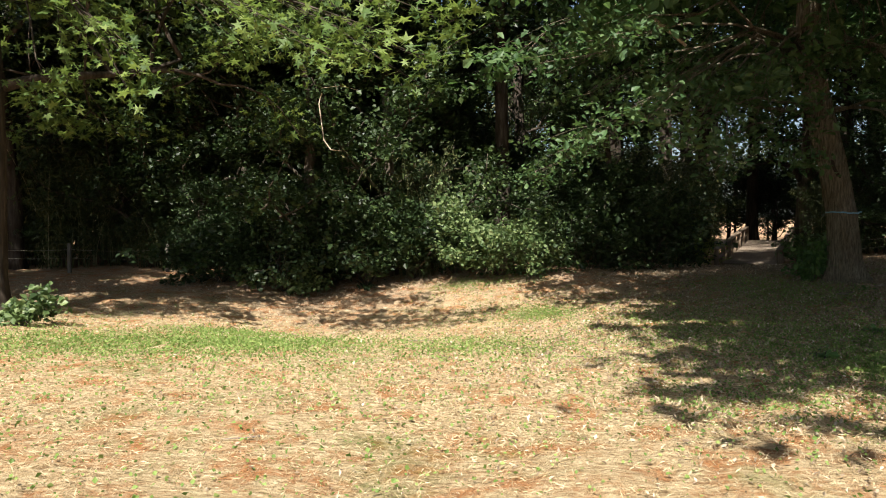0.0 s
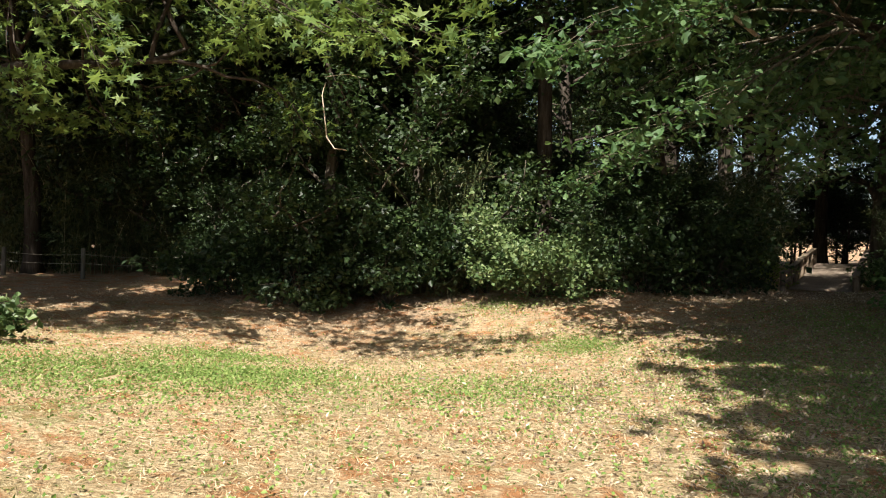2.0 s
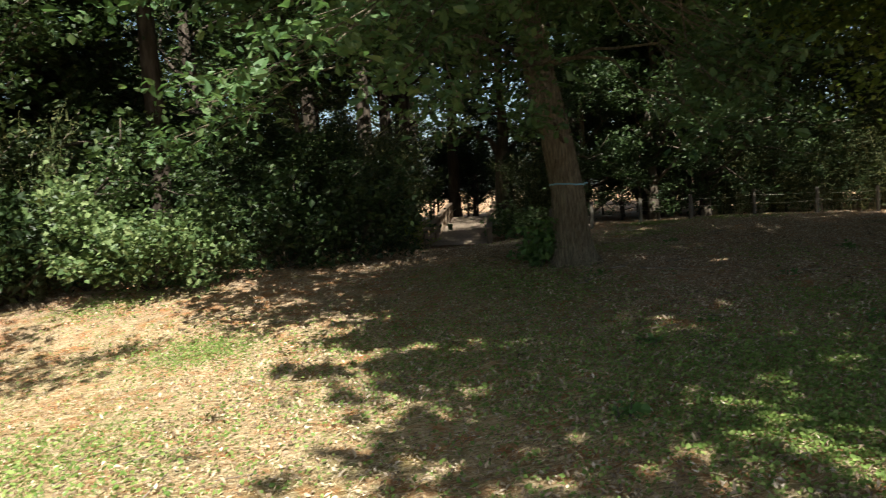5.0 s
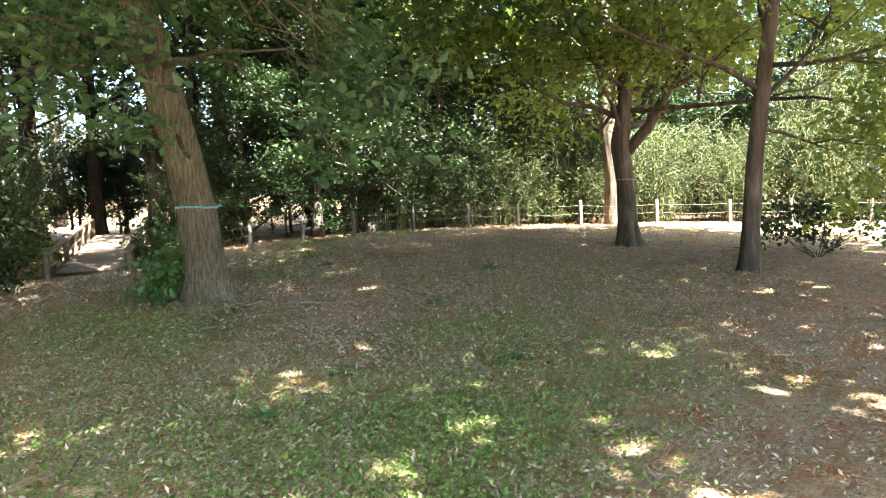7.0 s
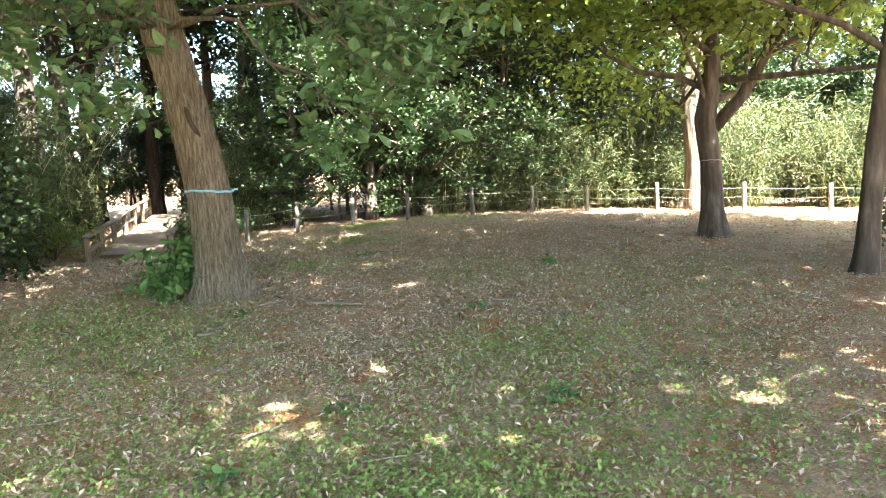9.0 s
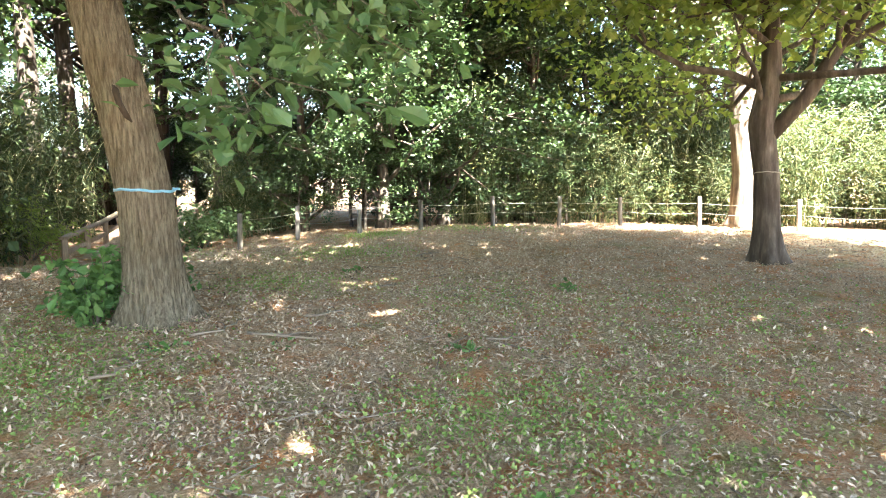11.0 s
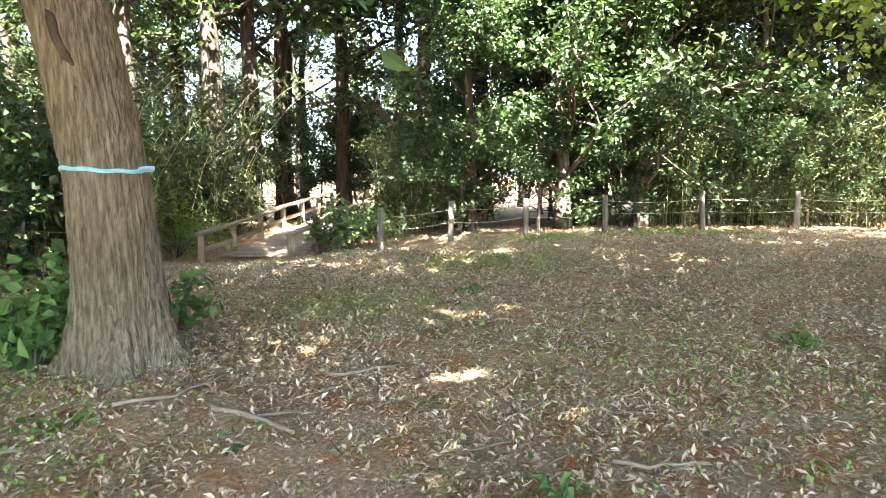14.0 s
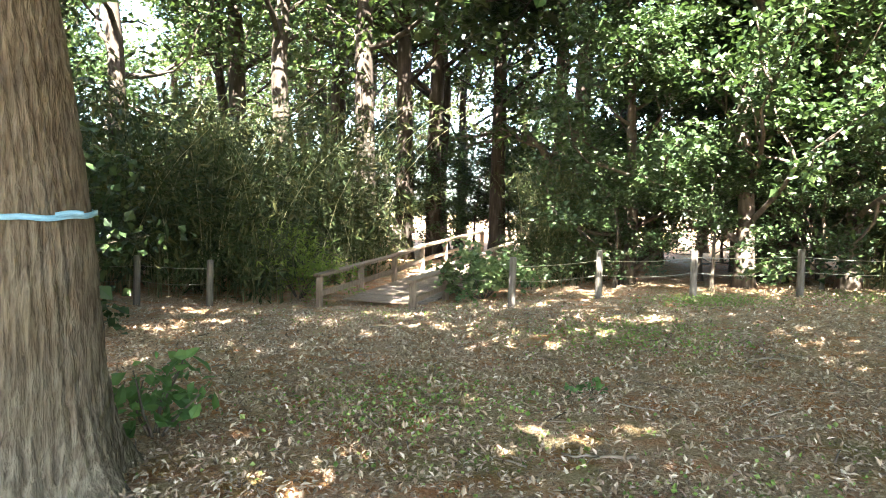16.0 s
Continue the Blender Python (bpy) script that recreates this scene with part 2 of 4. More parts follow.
def tubes_mesh(name, lines, material, sides=6, smooth=True):
    vs, qs, ts, base = [], [], [], 0
    for points, radii in lines:
        v, q, t = tube(points, radii, sides)
        vs.append(v), qs.append(q + base), ts.append(t + base)
        base += len(v)
    return mesh_of(name, np.vstack(vs), [np.vstack(qs), np.vstack(ts)], material, smooth)


def unit(a):
    return a / (np.linalg.norm(a, axis=-1, keepdims=True) + 1e-9)


def leaf_mesh(name, centres, size, material, rng, shape="oval", width=0.45, lift=0.6, droop=0.25, spread=0.35, axis=None):
    """Many leaves in one mesh. lift: how far they face the sky; droop: how far their tips hang."""
    c = np.asarray(centres, float)
    n = len(c)
    d = rng.standard_normal((n, 3)) if axis is None else axis + 0.5 * rng.standard_normal((n, 3))
    d[:, 2] = d[:, 2] * 0.6 - droop
    d = unit(d)
    up = rng.standard_normal((n, 3)) * 0.6
    up[:, 2] += lift
    nn = unit(up - (up * d).sum(1)[:, None] * d)
    s = np.cross(nn, d)
    L = size * np.clip(1 + spread * rng.standard_normal(n), 0.45, 1.8)
    if shape == "oval":
        at = [(0, 0, 0), (0.45, -width, 0.1), (1, 0, -0.06), (0.45, width, 0.1)]
        idx = [np.array([[0, 1, 2], [0, 2, 3]])]
    elif shape == "broad":
        at = [(0, 0, 0), (0.3, -0.62 * width, 0.06), (0.72, -width, 0.07), (1, 0, -0.1), (0.72, width, 0.07), (0.3, 0.62 * width, 0.06), (0.55, 0, 0)]
        idx = [np.array([[0, 1, 6], [1, 2, 6], [2, 3, 6], [3, 4, 6], [4, 5, 6], [5, 0, 6]])]
    elif shape == "palm":
        at = [(0.3, 0, 0.03)]
        for k in range(11):
            a = math.pi * (-0.86 + 1.72 * k / 10)
            r = (0.55, 0.26, 0.72, 0.3, 0.8, 0.36, 0.8, 0.3, 0.72, 0.26, 0.55)[k]
            at.append((0.3 + r * math.cos(a) * 0.8, r * math.sin(a) * 0.8, -0.05 * r))
        idx = [np.array([[0, k, k + 1] for k in range(1, 11)])]
    else:
        at = [(0, 0, 0), (0.35, -width, 0.02), (1, 0, -0.22), (0.35, width, 0.02)]
        idx = [np.array([[0, 1, 2], [0, 2, 3]])]
    at = np.array(at)
    v = c[:, None, :] + L[:, None, None] * (at[None, :, 0, None] * d[:, None, :] + at[None, :, 1, None] * s[:, None, :] + at[None, :, 2, None] * nn[:, None, :])
    faces = [(idx[0][None] + (np.arange(n) * len(at))[:, None, None]).reshape(-1, 3)]
    return mesh_of(name, v.reshape(-1, 3), faces, material)


def sprout(rng, start, way, length, radius, level, lines, tips, rise=0.15, kids=4):
    """A branch that bends, thins and forks; gathers its lines and the places of its leaves."""
    pts, d = [np.array(start, float)], unit(np.array(way, float))
    steps = 5
    for _ in range(steps):
        d = unit(d + 0.22 * rng.standard_normal(3) + np.array([0, 0, rise * 0.4]))
        pts.append(pts[-1] + d * length / steps)
    lines.append((pts, np.linspace(radius, radius * 0.35, steps + 1)))
    if level == 0:
        tips.extend(pts[2:])
        return
    for k in range(kids):
        at = pts[2 + int(rng.integers(0, steps - 1))]
        w = unit(d + 0.95 * rng.standard_normal(3) * np.array([1, 1, 0.6]))
        sprout(rng, at, w, length * rng.uniform(0.45, 0.7), radius * 0.45, level - 1, lines, tips, rise, kids)
    tips.append(pts[-1])


def clumps(rng, tips, per_tip, radius, flat=0.6):
    t = np.repeat(np.array(tips), per_tip, axis=0)
    return t + rng.standard_normal(t.shape) * radius * np.array([1, 1, flat])


def trunk_mesh(name, points, radii, material, rng, sides=24, flare=0.6, furrow=0.03, rings=40, lobes=5):
    """A trunk with a flared foot and an uneven skin."""
    p, r = np.asarray(points, float), np.asarray(radii, float)
    s = np.linspace(0, len(p) - 1, rings) ** 1.0
    pp = np.stack([np.interp(s, np.arange(len(p)), p[:, k]) for k in range(3)], 1)
    rr = np.interp(s, np.arange(len(p)), r)
    h = pp[:, 2] - pp[0, 2]
    v, q, t = tube(pp, np.ones(rings), sides)
    ring = v[:-2].reshape(rings, sides, 3) - pp[:, None, :]
    a = np.arange(sides) * 2 * math.pi / sides
    ph = rng.uniform(0, 6.28, 4)
    foot = np.exp(-h / 0.22)[:, None] * flare * (0.55 + 0.45 * np.cos(lobes * a + ph[0])[None, :])
    ridge = furrow * np.sin(a[None, :] * sides * 0.27 + 1.8 * np.sin(h[:, None] * 2.1 + ph[1]) + ph[2]) + 0.03 * np.cos(2 * a[None, :] + h[:, None] * 0.6 + ph[3])
    ridge = ridge + furrow * 0.5 * rng.standard_normal((rings, sides))
    ring = ring * (rr[:, None] * (1 + foot + ridge))[..., None]
    v[:-2] = (pp[:, None, :] + ring).reshape(-1, 3)
    return mesh_of(name, v, [q, t], material, True)


def height(x, y):
    """The lie of the land: a hollow in the clearing, a rise towards the fence, a dip at the footbridge."""
    z = -1.08
    for cx, cy, r, up in ((-3.2, 13, 2.4, -0.6), (1.5, 10, 3, -0.17), (15, 18.5, 6.5, 0.3), (8, 23.5, 2.6, -0.35), (7, 14.5, 2.3, 0.14), (0, 16, 2.2, 0.3), (20, 11, 6, 0.14), (-8, 12, 6, -0.13), (10, 10.5, 4, -0.1)):
        z = z + up * np.exp(-((x - cx) ** 2 + (y - cy) ** 2) / (2 * r * r))
    return z


def on_ground(x, y, sink=0.03):
    return (x, y, float(height(x, y)) - sink)


# ---- ground ----
def axis_steps(lo, hi, step, far):
    inner = list(np.arange(lo, hi + 1e-6, step))
    out, d, a = [], step, inner[-1]
    while a < far:
        d *= 1.35
        a += d
        out.append(a)
    inn, d, a = [], step, inner[0]
    while a > -far:
        d *= 1.35
        a -= d
        inn.append(a)
    return np.array(inn[::-1] + inner + out)


def make_ground():
    rng = np.random.default_rng(3)
    xs, ys = axis_steps(-14, 25, 0.16, 1500), axis_steps(-3, 30, 0.16, 1500)
    X, Y = np.meshgrid(xs, ys, indexing="ij")
    Z = height(X, Y)
    near = (np.abs(X - 5) < 24) & (np.abs(Y - 13) < 22)
    Z = Z + near * (0.014 * rng.standard_normal(X.shape) + 0.022 * np.sin(X * 1.7 + 2 * np.sin(Y * 0.9)) * np.sin(Y * 2.1 + X * 0.6))
    nx, ny = X.shape
    i, j = np.meshgrid(np.arange(nx - 1), np.arange(ny - 1), indexing="ij")
    q = np.stack([i * ny + j, (i + 1) * ny + j, (i + 1) * ny + j + 1, i * ny + j + 1], -1).reshape(-1, 4)
    me = mesh_of("ground", np.stack([X, Y, Z], -1).reshape(-1, 3), [q], GROUND, True)
    tagged(new("ground", me), "uneven reddish earth with dry straw, moss and leaf litter", "ground", kind="structure")


make_ground()


# ---- trees ----
def make_tree(name, at, label, seed, trunk, radii, bark, leaf, limbs=7, limb_from=0.45, limb_len=3.0, level=2, kids=3, per_tip=22, clump=0.4, size=0.13, shape="oval",
              width=0.42, sides=20, flare=0.5, furrow=0.03, rings=30, out=0.9, rise=0.15, category="tree", group="", turn=0.0, aims=None, low=(), clear=0.15, low_size=None, hung_leaves=12):
    """A tree as a trunk, its main limbs and a crown of single leaves. trunk: points above the foot."""
    rng = np.random.default_rng(seed)
    ob = thing(name, at, label, category, group, turn)
    trunk = np.array(trunk, float)
    part("trunk", trunk_mesh("trunk", trunk, radii, bark, rng, sides, flare, furrow, rings), ob)
    tips = []
    n = len(trunk) - 1
    for k in range(limbs):
        f = limb_from + (1 - limb_from) * (k + 0.5) / limbs
        s = f * n
        i = min(int(s), n - 1)
        start = trunk[i] + (trunk[i + 1] - trunk[i]) * (s - i)
        a = 2.4 * k + rng.uniform(-0.4, 0.4)
        way = (math.cos(a) * out, math.sin(a) * out, rng.uniform(0.1, 0.7))
        L = limb_len * (1.15 - 0.5 * f) * rng.uniform(0.8, 1.2)
        lines = []
        sprout(rng, start, way, L, float(np.interp(s, np.arange(n + 1), radii)) * 0.42, level, lines, tips, rise, kids)
        part("limb", tubes_mesh("limb", lines, bark, 6 if sides >= 20 else 4), ob)
    for start, end, r in aims or ():
        lines = []
        start, end = np.array(start, float), np.array(end, float)
        sprout(rng, start, end - start, float(np.linalg.norm(end - start)), r, level, lines, tips, 0.0, kids)
        part("limb", tubes_mesh("limb", lines, bark, 7), ob)
    c = clumps(rng, tips, per_tip, clump, 0.4)
    c = c[c[:, 2] > clear]
    hung = []
    for x, y, z in low:
        end = np.array([x, y, z], float)
        k = min(n, max(3, int(np.argmin(np.abs(trunk[:, 2] - z - 1.6)))))
        start = trunk[k]
        mids = [start + (end - start) * f + np.array([0, 0, 0.5 * math.sin(math.pi * f)]) + 0.12 * rng.standard_normal(3) * math.sin(math.pi * f) for f in np.linspace(0, 1, 7)]
        lines = [(mids, np.linspace(0.035, 0.006, 7))]
        for _ in range(6):
            a = mids[int(rng.integers(4, 7))]
            b = end + rng.standard_normal(3) * np.array([0.3, 0.3, 0.14]) * (1.5 if z > 4.5 else 1.0)
            lines.append(([a, (a + b) / 2 + 0.05 * rng.standard_normal(3), b], [0.008, 0.006, 0.003]))
            hung.extend([b, (a + b) / 2])
        part("limb", tubes_mesh("limb", lines, bark, 6), ob)
    if hung:
        h = clumps(rng, hung, hung_leaves, 0.18, 0.6)
        near = h[:, 2] < 4.2
        if near.any():
            part("hanging_foliage", leaf_mesh("hanging_foliage", h[near], low_size or size, leaf, rng, shape, width, 1.0), ob)
        c = np.vstack([c, h[~near]])
    part("crown", leaf_mesh("crown", c, size, leaf, rng, shape, width, 1.0), ob)
    return ob


# the large taped oak beside the walk
oak = make_tree("oak_tree", on_ground(6.79, 13.72, 0.06), "old oak with furrowed grey bark and blue tape round it", 11,
                [(0, 0, 0), (-0.02, 0.01, 0.6), (-0.06, 0.03, 1.3), (-0.2, 0.1, 2.2), (-0.44, 0.18, 3.3), (-0.68, 0.25, 4.6), (-0.7, 0.1, 6.5), (-0.8, 0.2, 9.5), (-0.6, 0.3, 13.0)],
                [0.33, 0.29, 0.27, 0.255, 0.24, 0.22, 0.18, 0.13, 0.05], BARK_OLD, LEAF_OAK, limbs=17, limb_from=0.7, limb_len=8.2, level=2, kids=4, per_tip=18, clump=0.42, size=0.19,
                shape="broad", width=0.3, sides=128, flare=0.75, furrow=0.03, rings=130, clear=4.0, low_size=0.105, hung_leaves=18,
                low=[(-0.45, -3.9, 1.85), (0.0, -3.95, 2.25), (0.35, -3.6, 2.5), (0.6, -3.7, 2.75), (-1.9, -2.4, 2.2), (-2.5, -2.0, 2.6), (0.7, -2.8, 2.55), (0.3, -3.3, 2.7), (0.9, -2.2, 2.9), (-0.6, -1.2, 4.0), (-1.5, -0.9, 3.8), (0.5, -1.1, 4.1), (-1.1, -1.7, 4.1), (-2.2, -1.2, 3.5), (-1.6, -2.0, 3.1), (1.3, -1.6, 3.7),
                     # high clumps added to shade the footbridge and the ground before it
                     (-0.5, 0.0, 7.4), (0.8, -0.4, 7.2), (2.0, 0.2, 7.5), (3.0, 0.8, 7.3), (0.4, 1.4, 7.6), (1.6, 1.8, 7.4), (2.8, -0.6, 7.2), (-1.2, 1.0, 7.5), (0.2, 2.6, 7.6), (1.2, 3.2, 7.4), (2.2, 3.6, 7.6), (0.6, 4.0, 7.8), (-0.6, 3.4, 7.5),
                     (-6.1, -1.9, 2.1), (-5.7, -2.6, 2.4), (-5.3, -3.4, 2.5), (-4.8, -4.5, 2.6), (-4.3, -4.1, 2.3), (-4.6, -3.2, 3.0), (-3.7, -3.2, 2.9), (-3.5, -2.7, 2.2), (-5.2, -4.3, 3.8), (-6.1, -3.0, 3.7), (-2.8, -2.5, 3.3), (-4.0, -2.0, 3.6), (-5.2, -2.0, 3.4), (-3.0, -3.8, 3.2),
                     # more high clumps and two spirals, added to shade path, trunk and fence
                     (-5.4, -5.0, 5.2), (-4.4, -5.4, 5.4), (-3.4, -5.0, 5.0), (-5.6, -3.8, 5.4), (-4.6, -3.0, 5.6), (-3.4, -3.4, 5.4), (-5.0, -1.2, 5.4), (-3.6, -0.6, 5.2), (-2.4, -4.4, 5.2), (-1.4, -5.0, 5.4), (0.2, -4.8, 5.2), (1.8, -4.4, 5.4), (3.2, -3.6, 5.2), (4.2, -2.0, 5.2), (2.4, -2.2, 5.6), (4.6, 0.2, 5.4), (3.5, 1.5, 5.5), (2.0, 3.0, 5.8), (5.0, -3.5, 5.4), (5.6, -1.2, 5.2), (0.0, 2.5, 6.0), (3.6, 3.6, 5.6), (1.5, 4.6, 6.0), (-1.0, 4.5, 6.2), (2.6, 5.6, 6.2), (0.6, 6.0, 6.4), (-0.5, -4.0, 6.5), (0.5, -3.0, 6.8), (-1.5, -3.5, 6.6), (0.0, -5.5, 6.4), (1.2, -5.2, 6.2), (-2.0, -1.5, 6.8)]
                + [((1.6 + 5.4 * math.sqrt(k / 60)) * math.cos(2.4 * k), (1.6 + 5.4 * math.sqrt(k / 60)) * math.sin(2.4 * k), 5.6 + 1.1 * math.sin(1.7 * k)) for k in range(60)]
                + [(0.6 + (1.2 + 5.2 * math.sqrt(k / 44)) * math.cos(2.4 * k), 1.2 + (1.2 + 5.2 * math.sqrt(k / 44)) * math.sin(2.4 * k), 8.6 + 0.9 * math.sin(1.3 * k)) for k in range(44)])

part("bark_scar", tubes_mesh("bark_scar", [([(-0.345, -0.1, 2.42), (-0.325, -0.115, 2.34), (-0.3, -0.135, 2.22), (-0.245, -0.165, 2.1), (-0.2, -0.175, 2.04)], [0.012, 0.034, 0.03, 0.03, 0.008])], BARK_RED, 9), oak, "dark healed wound in the bark")


def tape_band(parent_at, centre, radius, z, label, material, wide=0.03, tail=True):
    ob = thing("marking_tape", (parent_at[0] + centre[0], parent_at[1] + centre[1], parent_at[2] + z), label, "tape")
    a = np.linspace(0, 2 * math.pi, 65)
    rng = np.random.default_rng(5)
    vs = []
    for r, dz in ((radius, -wide / 2), (radius + 0.006, -wide / 2), (radius + 0.006, wide / 2), (radius, wide / 2)):
        wob = 0.012 * np.sin(2 * a + 0.5)
        vs.append(np.stack([np.cos(a) * r, np.sin(a) * r, dz + wob + 0.004 * np.sin(9 * a)], 1))
    v = np.vstack(vs)
    m = len(a)
    j = np.arange(m - 1)
    q = np.vstack([np.stack([k * m + j, k * m + j + 1, ((k + 1) % 4) * m + j + 1, ((k + 1) % 4) * m + j], -1) for k in range(4)])
    part("band", mesh_of("band", v, [q], material, True), ob)
    if tail:
        x = np.linspace(0, 0.13, 8)
        e = np.stack([radius * 0.72 + x * 0.75, -radius * 0.72 + x * 0.5, 0.01 * np.sin(x * 20) + 0.02 * x], 1)
        v = np.vstack([e + [0, 0, -0.012], e + [0, 0, 0.012], e + [0.003, -0.003, 0.012], e + [0.003, -0.003, -0.012]])
        j = np.arange(7)
        q = np.vstack([np.stack([k * 8 + j, k * 8 + j + 1, ((k + 1) % 4) * 8 + j + 1, ((k + 1) % 4) * 8 + j], -1) for k in range(4)])
        part("loose_end", mesh_of("loose_end", v, [q], material, True), ob)
    return ob


tape_band(on_ground(6.79, 13.72, 0.06), (-0.06, 0.03), 0.287, 1.38, "pale blue plastic tape tied round the oak", TAPE, 0.027)

# the forked tree by the fence and the slim one near it
forked = make_tree("forked_tree", on_ground(15.6, 12.15, 0.05), "slim dark tree forking low, with yellow-green leaves", 21,
                   [(0, 0, 0), (-0.02, 0.03, 0.6), (-0.03, 0.05, 1.4), (-0.12, 0.12, 2.2), (0.0, 0.05, 3.0), (-0.05, 0.1, 4.2), (0.1, 0.1, 8.5)],
                   [0.24, 0.205, 0.19, 0.2, 0.155, 0.12, 0.05], BARK_SMOOTH, LEAF_YELLOW, limbs=12, limb_from=0.55, limb_len=4.7, level=2, kids=4, per_tip=19, clump=0.45, size=0.13,
                   sides=40, flare=0.7, furrow=0.015, rings=60,
                   aims=[((-0.06, 0.08, 1.95), (1.5, -2.5, 4.7), 0.13), ((-0.1, 0.1, 2.4), (-0.6, 0.7, 4.0), 0.05), ((0.0, 0.05, 3.2), (1.2, -1.0, 4.6), 0.05), ((0, 0, 4.0), (-2.5, 1.5, 4.4), 0.05)], hung_leaves=34,
                   # rows of high clumps added to shade the ground along the fence
                   low=[(-4.5 + 1.1 * (j % 9), 1.4 + 1.3 * (j // 9) + 0.5 * math.sin(2.1 * j), 7.2 + 0.6 * math.sin(1.7 * j)) for j in range(27)])
slim = make_tree("slim_tree", on_ground(13.62, 8.8, 0.05), "slim straight tree with smooth brown bark and light leaves", 22,
                 [(0, 0, 0), (0.02, -0.02, 0.8), (0.06, -0.06, 1.8), (0.14, -0.16, 3.0), (0.25, -0.3, 4.5), (0.3, -0.4, 7.0)],
                 [0.16, 0.135, 0.125, 0.115, 0.1, 0.04], BARK_SMOOTH, LEAF_YELLOW, limbs=9, limb_from=0.5, limb_len=3.6, level=2, kids=4, per_tip=16, clump=0.42, size=0.11,
                 sides=32, flare=0.5, furrow=0.015, rings=50, aims=[((0.14, -0.16, 2.3), (1.6, -0.8, 2.3), 0.03)])
tape_band(on_ground(15.6, 12.15, 0.05), (-0.03, 0.05), 0.206, 1.45, "thin pale string tied round the forked tree", ROPE, 0.014, False)

# the maple at the other side of the clearing
maple = make_tree("maple_tree", on_ground(-8.5, 10.75, 0.05), "dark-trunked maple with bright green lobed leaves", 31,
                  [(0, 0, 0), (0.03, 0, 0.7), (0.06, 0.02, 1.6), (0.1, 0.05, 2.6), (0.16, 0.05, 3.8), (0.1, 0.1, 6.0), (0, 0, 8.0)],
                  [0.4, 0.35, 0.32, 0.3, 0.25, 0.16, 0.06], BARK_RED, LEAF_MAPLE, limbs=9, limb_from=0.64, limb_len=4.6, level=2, kids=4, per_tip=16, clump=0.4, size=0.15, shape="palm",
                  sides=40, flare=0.6, furrow=0.02, rings=60,
                  # clumps five metres up and higher are added to shade trunk and ground
                  clear=3.2, low=[(7.4, -1.8, 3.8), (6.2, -1.9, 3.9), (7.9, -1.5, 4.3), (6.9, -1.7, 4.5), (3.1, -0.8, 3.8), (2.8, -0.7, 4.3), (5.0, -1.3, 4.4), (5.8, -0.8, 4.2), (6.5, 0.2, 4.4), (3.6, -1.2, 6.3), (4.6, -0.4, 6.5), (5.4, -1.4, 6.2),  (2.8, -0.4, 6.4), (4.0, 0.4, 6.8), (5.8, 0.3, 6.9), (1.8, -1.6, 6.2), (0.8, -0.8, 6.4), (-0.6, -2.4, 5.0), (0.6, -2.8, 5.4), (0.0, -3.6, 6.4), (-1.0, -3.8, 6.6), (1.0, -3.4, 6.2), (-0.2, -2.0, 4.6), (0.4, -4.4, 7.2), (-0.6, -4.6, 7.4), (1.4, -2.2, 5.2), (1.6, -0.5, 3.6), (0.8, 0.9, 3.3), (4.2, 0.5, 4.6)])

# broad trees added outside the view to shade the path and the maple's side
for k, (x, y, seed, reach) in enumerate(((6.7, 2.6, 41, 5.0), (11.6, 2.4, 42, 4.6), (13.4, 4.6, 44, 6.0), (-13.6, 12.4, 43, 4.2), (-14.5, 5.5, 45, 4.2))):
    make_tree("shade_tree", on_ground(x, y), "tall broad tree with a dense green crown, added unseen for shade", seed,
              [(0, 0, 0), (0, 0, 2.4), (0.1, 0, 4.8), (0.1, 0.1, 7.2), (0, 0.2, 9.6), (0, 0, 12)], [0.3, 0.25, 0.22, 0.18, 0.12, 0.05], BARK_OLD, LEAF_MID,
              limbs=13, limb_from=0.46, limb_len=reach * 1.15, level=2, kids=4, per_tip=22 if k == 0 else 10, clump=0.5, size=0.26, clear=4.0, hung_leaves=26 if k == 0 else 9, group="shade trees round the clearing",
              low=[(-4.5, 0.5, 6.0), (-4.8, 2.0, 6.2), (-4.4, 3.5, 6.0), (-3.6, 4.6, 6.2), (-2.5, 5.0, 6.0), (-3.5, 1.5, 6.4), (-3.8, 3.0, 6.6), (-1.0, 5.2, 6.2), (0.5, 5.0, 6.0), (-2.6, 3.4, 6.8), (-1.4, 3.8, 6.8), (-3.2, 0.2, 6.8), (-2.4, -1.4, 6.4), (-1.4, -2.2, 6.5), (-0.6, -1.2, 6.6)] if k == 0 else [((1.0 + 4.6 * math.sqrt(j / 26)) * math.cos(2.4 * j), (1.0 + 4.6 * math.sqrt(j / 26)) * math.sin(2.4 * j), 7.8 + 0.8 * math.sin(1.9 * j)) for j in range(26)] if k < 3 else ())

# tall wood-edge trees; high crowns lean out, mostly above view, added to shade bushes
for x, y, seed, reach in ((-4.4, 17.9, 46, 5.2), (-8.4, 19.8, 47, 5.4), (0.2, 19.4, 48, 4.4), (-14.0, 19.6, 49, 5.0), (16.2, 24.0, 34, 5.0), (20.6, 23.4, 35, 5.0), (25.6, 20.6, 36, 5.0), (12.9, 27.0, 37, 4.4)):
    make_tree("canopy_shade_tree", on_ground(x, y), "tall dark woodland tree, high spreading crown added for shade", seed,
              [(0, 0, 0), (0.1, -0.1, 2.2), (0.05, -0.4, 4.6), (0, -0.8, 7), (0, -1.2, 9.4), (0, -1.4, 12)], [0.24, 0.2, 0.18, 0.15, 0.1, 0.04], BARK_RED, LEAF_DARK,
              limbs=15, limb_from=0.5, limb_len=reach * 1.1, level=2, kids=4, per_tip=16, clump=0.5, size=0.24, clear=5.4, group="tall trees of the wood edge")

